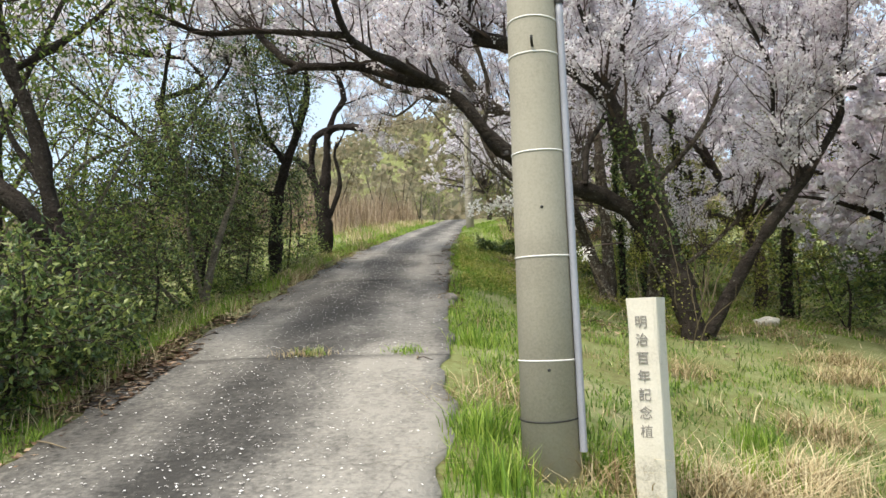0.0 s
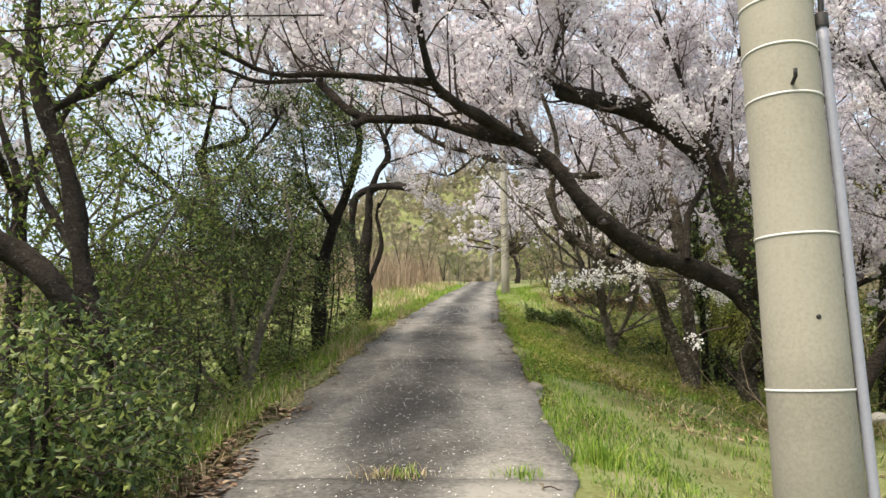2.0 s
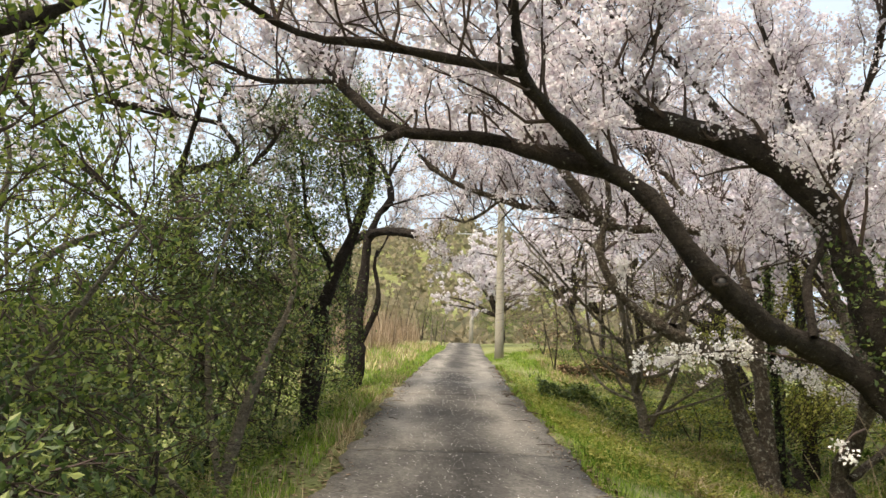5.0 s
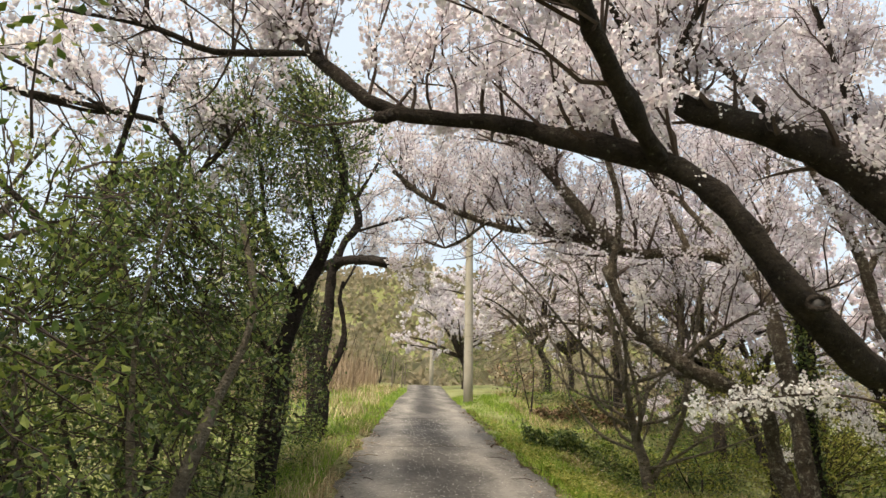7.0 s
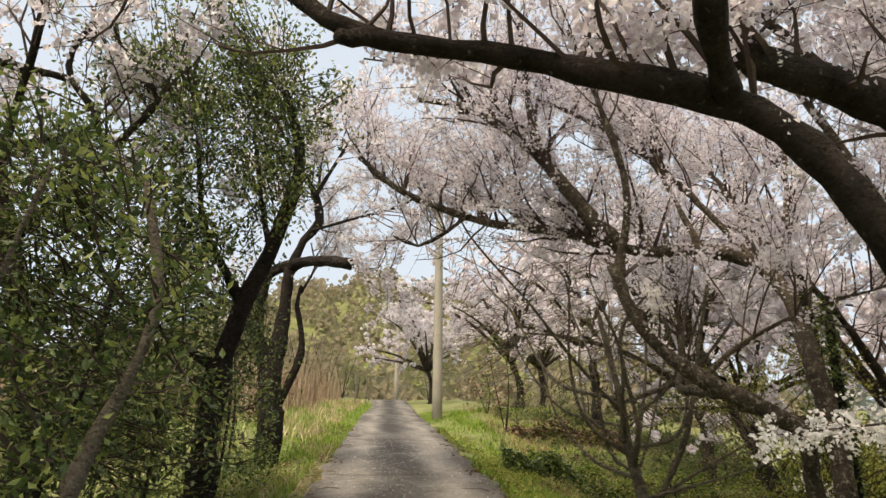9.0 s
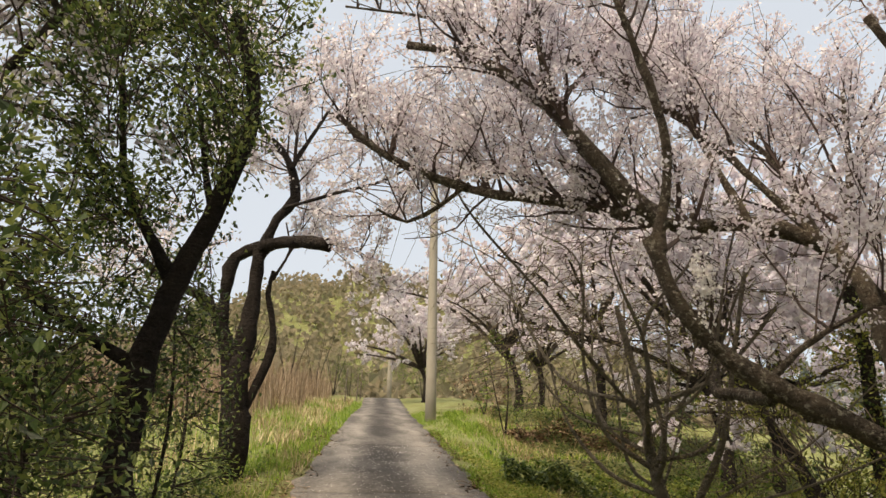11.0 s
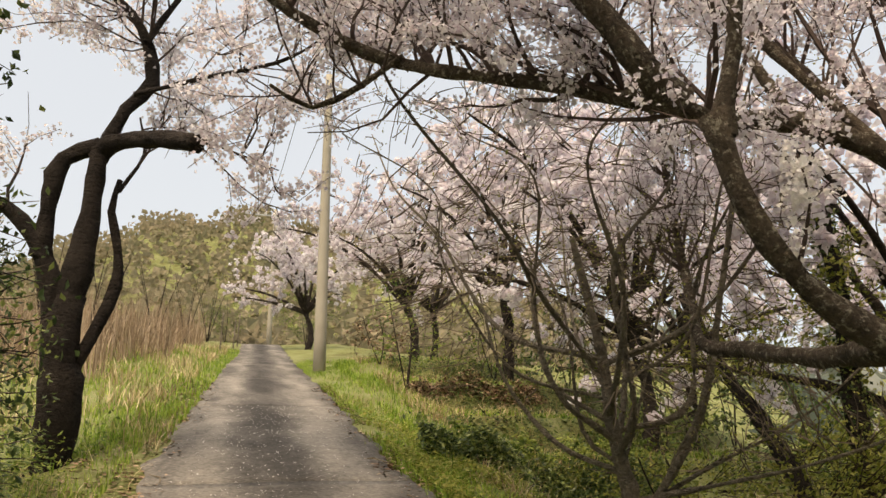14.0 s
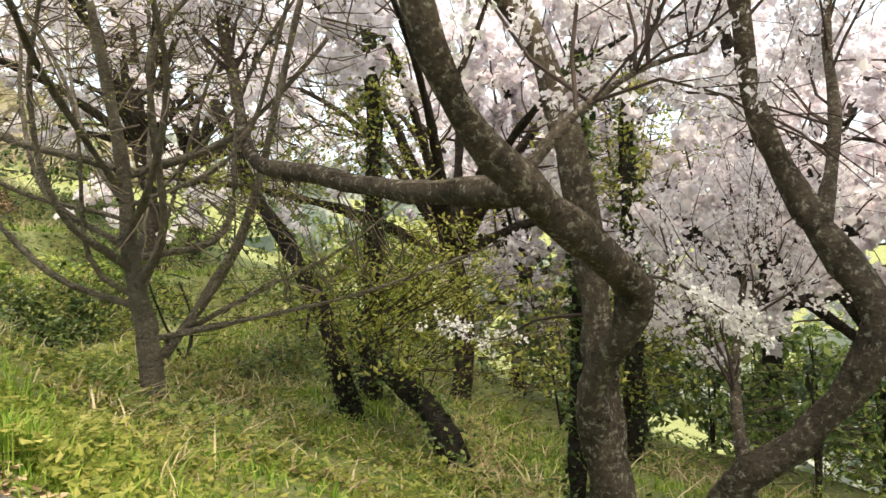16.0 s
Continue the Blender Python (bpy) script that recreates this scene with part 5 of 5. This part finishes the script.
def scatter(name, place, n, size, mat, label, category, up=0.02):
    p = place(n)
    s = Soup()
    m = len(p)
    a = R.uniform(0, 6.28, m)
    t = np.stack([np.cos(a), np.sin(a), R.normal(0, 0.15, m)], -1)
    b = np.stack([-np.sin(a), np.cos(a), R.normal(0, 0.15, m)], -1)
    l = size * R.uniform(0.5, 1.3, (m, 1))
    c = p + np.array([0, 0, 1]) * R.uniform(0.2, 1, (m, 1)) * up
    s.quads(np.stack([c - t * l * 0.5, c + b * l * 0.3, c + t * l * 0.5, c - b * l * 0.3], 1))
    return tagged(s.make(name, mat, smooth=False), label, category, kind="stuff")


def on_lane(n):
    y = 2 + 20 * R.uniform(0, 1, n) ** 1.7
    u = np.where(R.uniform(size=n) < 0.55, R.normal(0.45, 0.16, n), R.uniform(0, 1, n))
    u = np.clip(u, 0.02, 0.98)
    x = left_edge(y) * (1 - u) + right_edge(y) * u
    return np.stack([x, y, rise(y) + 0.015 * np.sin(u * np.pi) + 0.008], -1)


scatter("fallen_petals", on_lane, 5600, 0.021, PETAL_WHITE, "white cherry petals scattered on the lane", "petals", 0.004)
scatter("leaf_litter", strip(-1, 2.5, 26, -0.22, 0.7, 0.0), 10000, 0.06, LEAF_DRY, "brown fallen leaves along the lane's edge", "leaf litter", 0.05)
scatter("leaf_litter", strip(-1, 5.2, 8.8, -0.2, 0.32, -0.1), 5000, 0.065, LEAF_DRY, "thick drift of reddish-brown fallen leaves at the lane's edge", "leaf litter", 0.06)
scatter("leaf_litter", strip(1, 9, 26, -0.24, 0.2, -0.3), 10000, 0.06, LEAF_DRY, "brown fallen leaves along the lane's edge", "leaf litter", 0.05)
scatter("bank_litter", strip(1, 9, 24, 1.2, 8, 0.2), 14000, 0.08, LEAF_DRY, "brown litter under the trees of the bank", "leaf litter", 0.06)


def undergrowth(name, place, n, length, mat, label, tall):
    p = place(n)
    p = p + np.array([0, 0, 1]) * R.uniform(0, 1, (len(p), 1)) ** 1.5 * tall * (0.6 + 0.5 * ripple(p[:, 0] * 2.5, p[:, 1] * 2.5))[:, None]
    s = Soup()
    leaves(s, p, length, 0.5, 0.05, 0.5, 0.35)
    return tagged(s.make(name, mat, smooth=False), label, "undergrowth", kind="stuff")


undergrowth("bank_undergrowth", strip(1, 13.5, 19, 1.6, 8.5, 0.1), 16000, 0.08, LEAF_MID, "low leafy undergrowth covering the bank", 0.35)
undergrowth("shady_undergrowth", steep(strip(1, 17.5, 31, 1.2, 9, -0.6), 0.62, 9), 120000, 0.085, LEAF_DARK, "dark leafy undergrowth on the terrace face", 0.5)
undergrowth("yellow_undergrowth", strip(1, 11.0, 21, 0.2, 4.3, -0.15), 52000, 0.07, LEAF_YOUNG, "yellow-green herbs on the bank", 0.22)
undergrowth("verge_undergrowth", strip(-1, 2.0, 19, 0.5, 4.5, -0.3), 32000, 0.06, LEAF_MID, "tangled green undergrowth below the lane", 0.6)
undergrowth("dark_undergrowth", strip(-1, 3.0, 19, 0.9, 4.0, -0.2), 14000, 0.07, LEAF_DARK, "dark evergreen undergrowth below the lane", 0.8)

def bank_face(name, line, n, tall, deep, length, mat, label):
    """Leaves clothing the steep face of a terrace along a line, ragged along its top."""
    p, u = spline(line, 0.05)
    c = p[R.integers(0, len(p), n)]
    f = R.uniform(0, 1, n) ** 0.8
    x, y = c[:, 0] + R.normal(0, 0.06, n), c[:, 1] + deep * f + R.normal(0, 0.08, n)
    z = height(x, y - deep * f) + f * tall * (0.75 + 0.4 * ripple(x * 2.2, y * 2.2))
    s = Soup()
    leaves(s, np.stack([x, y, z], -1), length, 0.6, 0.25, 0.6, 0.6)
    tagged(s.make(name, mat, smooth=False), label, "undergrowth", kind="stuff")


bank_face("ivy_bank", [(0.95, 18.9, 0), (1.6, 19.15, 0), (2.3, 19.4, 0), (3.5, 20.2, 0), (4.8, 21.0, 0), (6.2, 21.6, 0)], 13000, 0.6, 0.35, 0.075, LEAF_DARK, "dark ivy hanging over the terrace face")
bank_face("terrace_edge", [(1.6, 19.5, 0), (2.3, 19.75, 0), (3.5, 20.55, 0), (4.8, 21.35, 0), (6.2, 21.95, 0)], 5000, 0.75, 0.5, 0.1, LEAF_MID, "fresh herbs along the terrace edge")
bank_face("earth_bank", [(2.5, 25.2, 0), (3.4, 25.4, 0), (4.4, 25.5, 0), (5.8, 26.0, 0)], 3600, 0.42, 0.2, 0.1, LEAF_DRY, "brown litter and roots on the upper terrace face")

# white sprays hanging low at the ends of thin branches
def blossom_spray(line, n, lo, label):
    base = line[-1]
    spray = tagged(root("blossom_spray", base, label, "branch"), group="low blossom sprays")
    s, f = Soup(), Soup()
    p, _, _ = limb(s, line, 0.014, 0.004, 5, 0)
    c = along(p, n, lo)[0]
    c = np.repeat(c + R.normal(size=c.shape) * [0.06, 0.06, 0.055], 12, 0)
    petals(f, c + R.normal(size=c.shape) * 0.028, 0.032)
    s.make("branch", TWIG, spray, base)
    tagged(f.make("blossom", PETAL_WHITE, spray, base, smooth=False), kind="stuff")


blossom_spray([(2.3, 10.5, 3.2), (1.6, 10.45, 3.3), (0.9, 10.4, 3.24), (0.4, 10.4, 3.18)], 70, 0.35, "low hanging spray of white cherry blossom")
blossom_spray([(3.0, 13.3, 3.3), (3.3, 13.9, 3.2), (3.6, 14.43, 3.0), (3.6, 15.0, 3.12)], 22, 0.5, "thin low spray of white blossom")
blossom_spray([(2.4, 12.9, 3.55), (2.9, 12.85, 3.5), (3.2, 12.6, 3.3), (3.3, 12.46, 3.2)], 40, 0.3, "white blossom spray beside the leaning trunk")
blossom_spray([(1.15, 13.2, 4.28), (1.1, 13.0, 4.6), (1.0, 12.95, 4.85)], 30, 0.2, "white blossom cluster on the leaning limb")
blossom_spray([(2.5, 10.3, 2.6), (2.0, 9.7, 2.5), (1.75, 9.4, 2.35)], 5, 0.8, "single white blossom cluster on a bare shoot")

# fallen twigs and straw at the lane's edge
for k in range(26):
    y = R.uniform(3, 24)
    side = R.uniform() < 0.5
    x = float(right_edge(y) - R.uniform(-0.15, 0.3)) if side else float(left_edge(y) + R.uniform(-0.2, 0.35))
    a, l = R.uniform(0, 6.28), R.uniform(0.12, 0.4)
    pts = [(x + l * f * math.cos(a + 0.4 * f), y + l * f * math.sin(a + 0.4 * f), float(rise(y + l * f * math.sin(a))) + 0.02 + 0.012 * math.sin(f * 5)) for f in (0, 0.35, 0.7, 1)]
    s = Soup()
    s.tube(spline(pts, 0.05)[0], np.linspace(0.006, 0.003, len(spline(pts, 0.05)[0])), 5)
    tagged(s.make("fallen_twig", TWIG_TAN if k % 2 else TWIG), "thin dry twig lying at the lane's edge", "twig", "fallen twigs")

for x, y, h in ((-1.12, 40.0, 1.5), (-0.5, 44.0, 1.3), (-0.2, 47.5, 1.6)):
    g = on_ground(x, y)
    s = Soup()
    s.tube([(0, 0, -0.2), (0.02, 0, h * 0.5), (0.05, 0, h)], [0.035, 0.032, 0.03], 10, 0.03)
    st = root("wooden_stake", g, "pale weathered wooden stake at the meadow's edge", "stake", "stakes")
    s.make("shaft", BARK_PALE, st)

# ---- the hill, its woods, the pylon and the far mountains ----
n = 3500
hx, hy = R.uniform(-75, 60, n), R.uniform(60, 190, n)
keep = np.abs(hx / hy) < 0.62
hx, hy = hx[keep], hy[keep]
hz = height(hx, hy)
s = Soup()
k = 11
c = np.stack([hx, hy, hz], -1)
size = R.uniform(0.9, 2.4, (len(c), 1, 1))
d = unit(len(c) * k).reshape(len(c), k, 3) * np.array([1, 1, 0.85])
pts = c[:, None] + d * size * R.uniform(0.6, 1.05, (len(c), k, 1)) + np.array([0, 0, 1.0]) * size * 0.9
petals(s, pts.reshape(-1, 3), 0.95)
tagged(s.make("hill_woods", HILLWOOD, smooth=False), "brown-green spring woods covering the hillside", "woods", kind="stuff")

n = 1500
vx, vy = R.uniform(26, 420, n), R.uniform(-60, 330, n)
keep = np.hypot(vx, vy - 10) > 30
keep &= vx > 0.6 * vy
vx, vy = vx[keep], vy[keep]
c = np.stack([vx, vy, height(vx, vy)], -1)
size = R.uniform(2.0, 5.0, (len(c), 1, 1))
d = unit(len(c) * 9).reshape(len(c), 9, 3)
s = Soup()
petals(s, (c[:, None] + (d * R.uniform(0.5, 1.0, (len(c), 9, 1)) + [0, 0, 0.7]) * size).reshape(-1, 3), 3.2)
tagged(s.make("valley_woods", VALLEY_HAZED, smooth=False), "dull-green woods on the valley side below, haze mixed into their colour", "woods", kind="stuff")

px, py = 7.0, 168.0
pz = float(height(px, py))
pylon = root("power_pylon", (px, py, pz), "grey steel lattice pylon on the hill crest", "pylon")
legs = []
for sx, sy in ((-1, -1), (1, -1), (1, 1), (-1, 1)):
    s = Soup()
    s.tube([(sx * 1.6, sy * 1.6, -1), (sx * 0.5, sy * 0.5, 9), (sx * 0.25, sy * 0.25, 13)], [0.1, 0.08, 0.06], 5)
    s.make("leg", PYLON_STEEL, pylon)
for h, w in ((8.5, 2.4), (10.2, 2.2), (11.9, 1.8)):
    s = Soup()
    s.tube([(-w, 0, h), (0, 0, h + 0.3), (w, 0, h)], [0.07, 0.12, 0.07], 5)
    s.make("crossarm", PYLON_STEEL, pylon)
for h in (1, 3, 5, 7, 9, 11):
    s = Soup()
    w0, w1 = 1.5 - h * 0.11, 1.3 - h * 0.1
    s.tube([(-w0, -w0, h), (w1, -w1, h + 1.8)], [0.05, 0.05], 4)
    s.tube([(w0, -w0, h), (-w1, -w1, h + 1.8)], [0.05, 0.05], 4)
    s.make("brace", PYLON_STEEL, pylon)

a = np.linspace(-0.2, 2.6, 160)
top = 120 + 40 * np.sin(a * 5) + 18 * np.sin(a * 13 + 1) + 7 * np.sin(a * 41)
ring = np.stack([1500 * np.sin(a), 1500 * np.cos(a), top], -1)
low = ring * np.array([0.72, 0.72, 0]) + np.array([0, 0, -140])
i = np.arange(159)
tagged(shape("far_mountains", np.vstack([low, ring]), np.stack([i, i + 1, i + 161, i + 160], -1), FAR_HAZED), "mountains across the valley, distance haze put into their blue colour", "mountains", kind="structure")
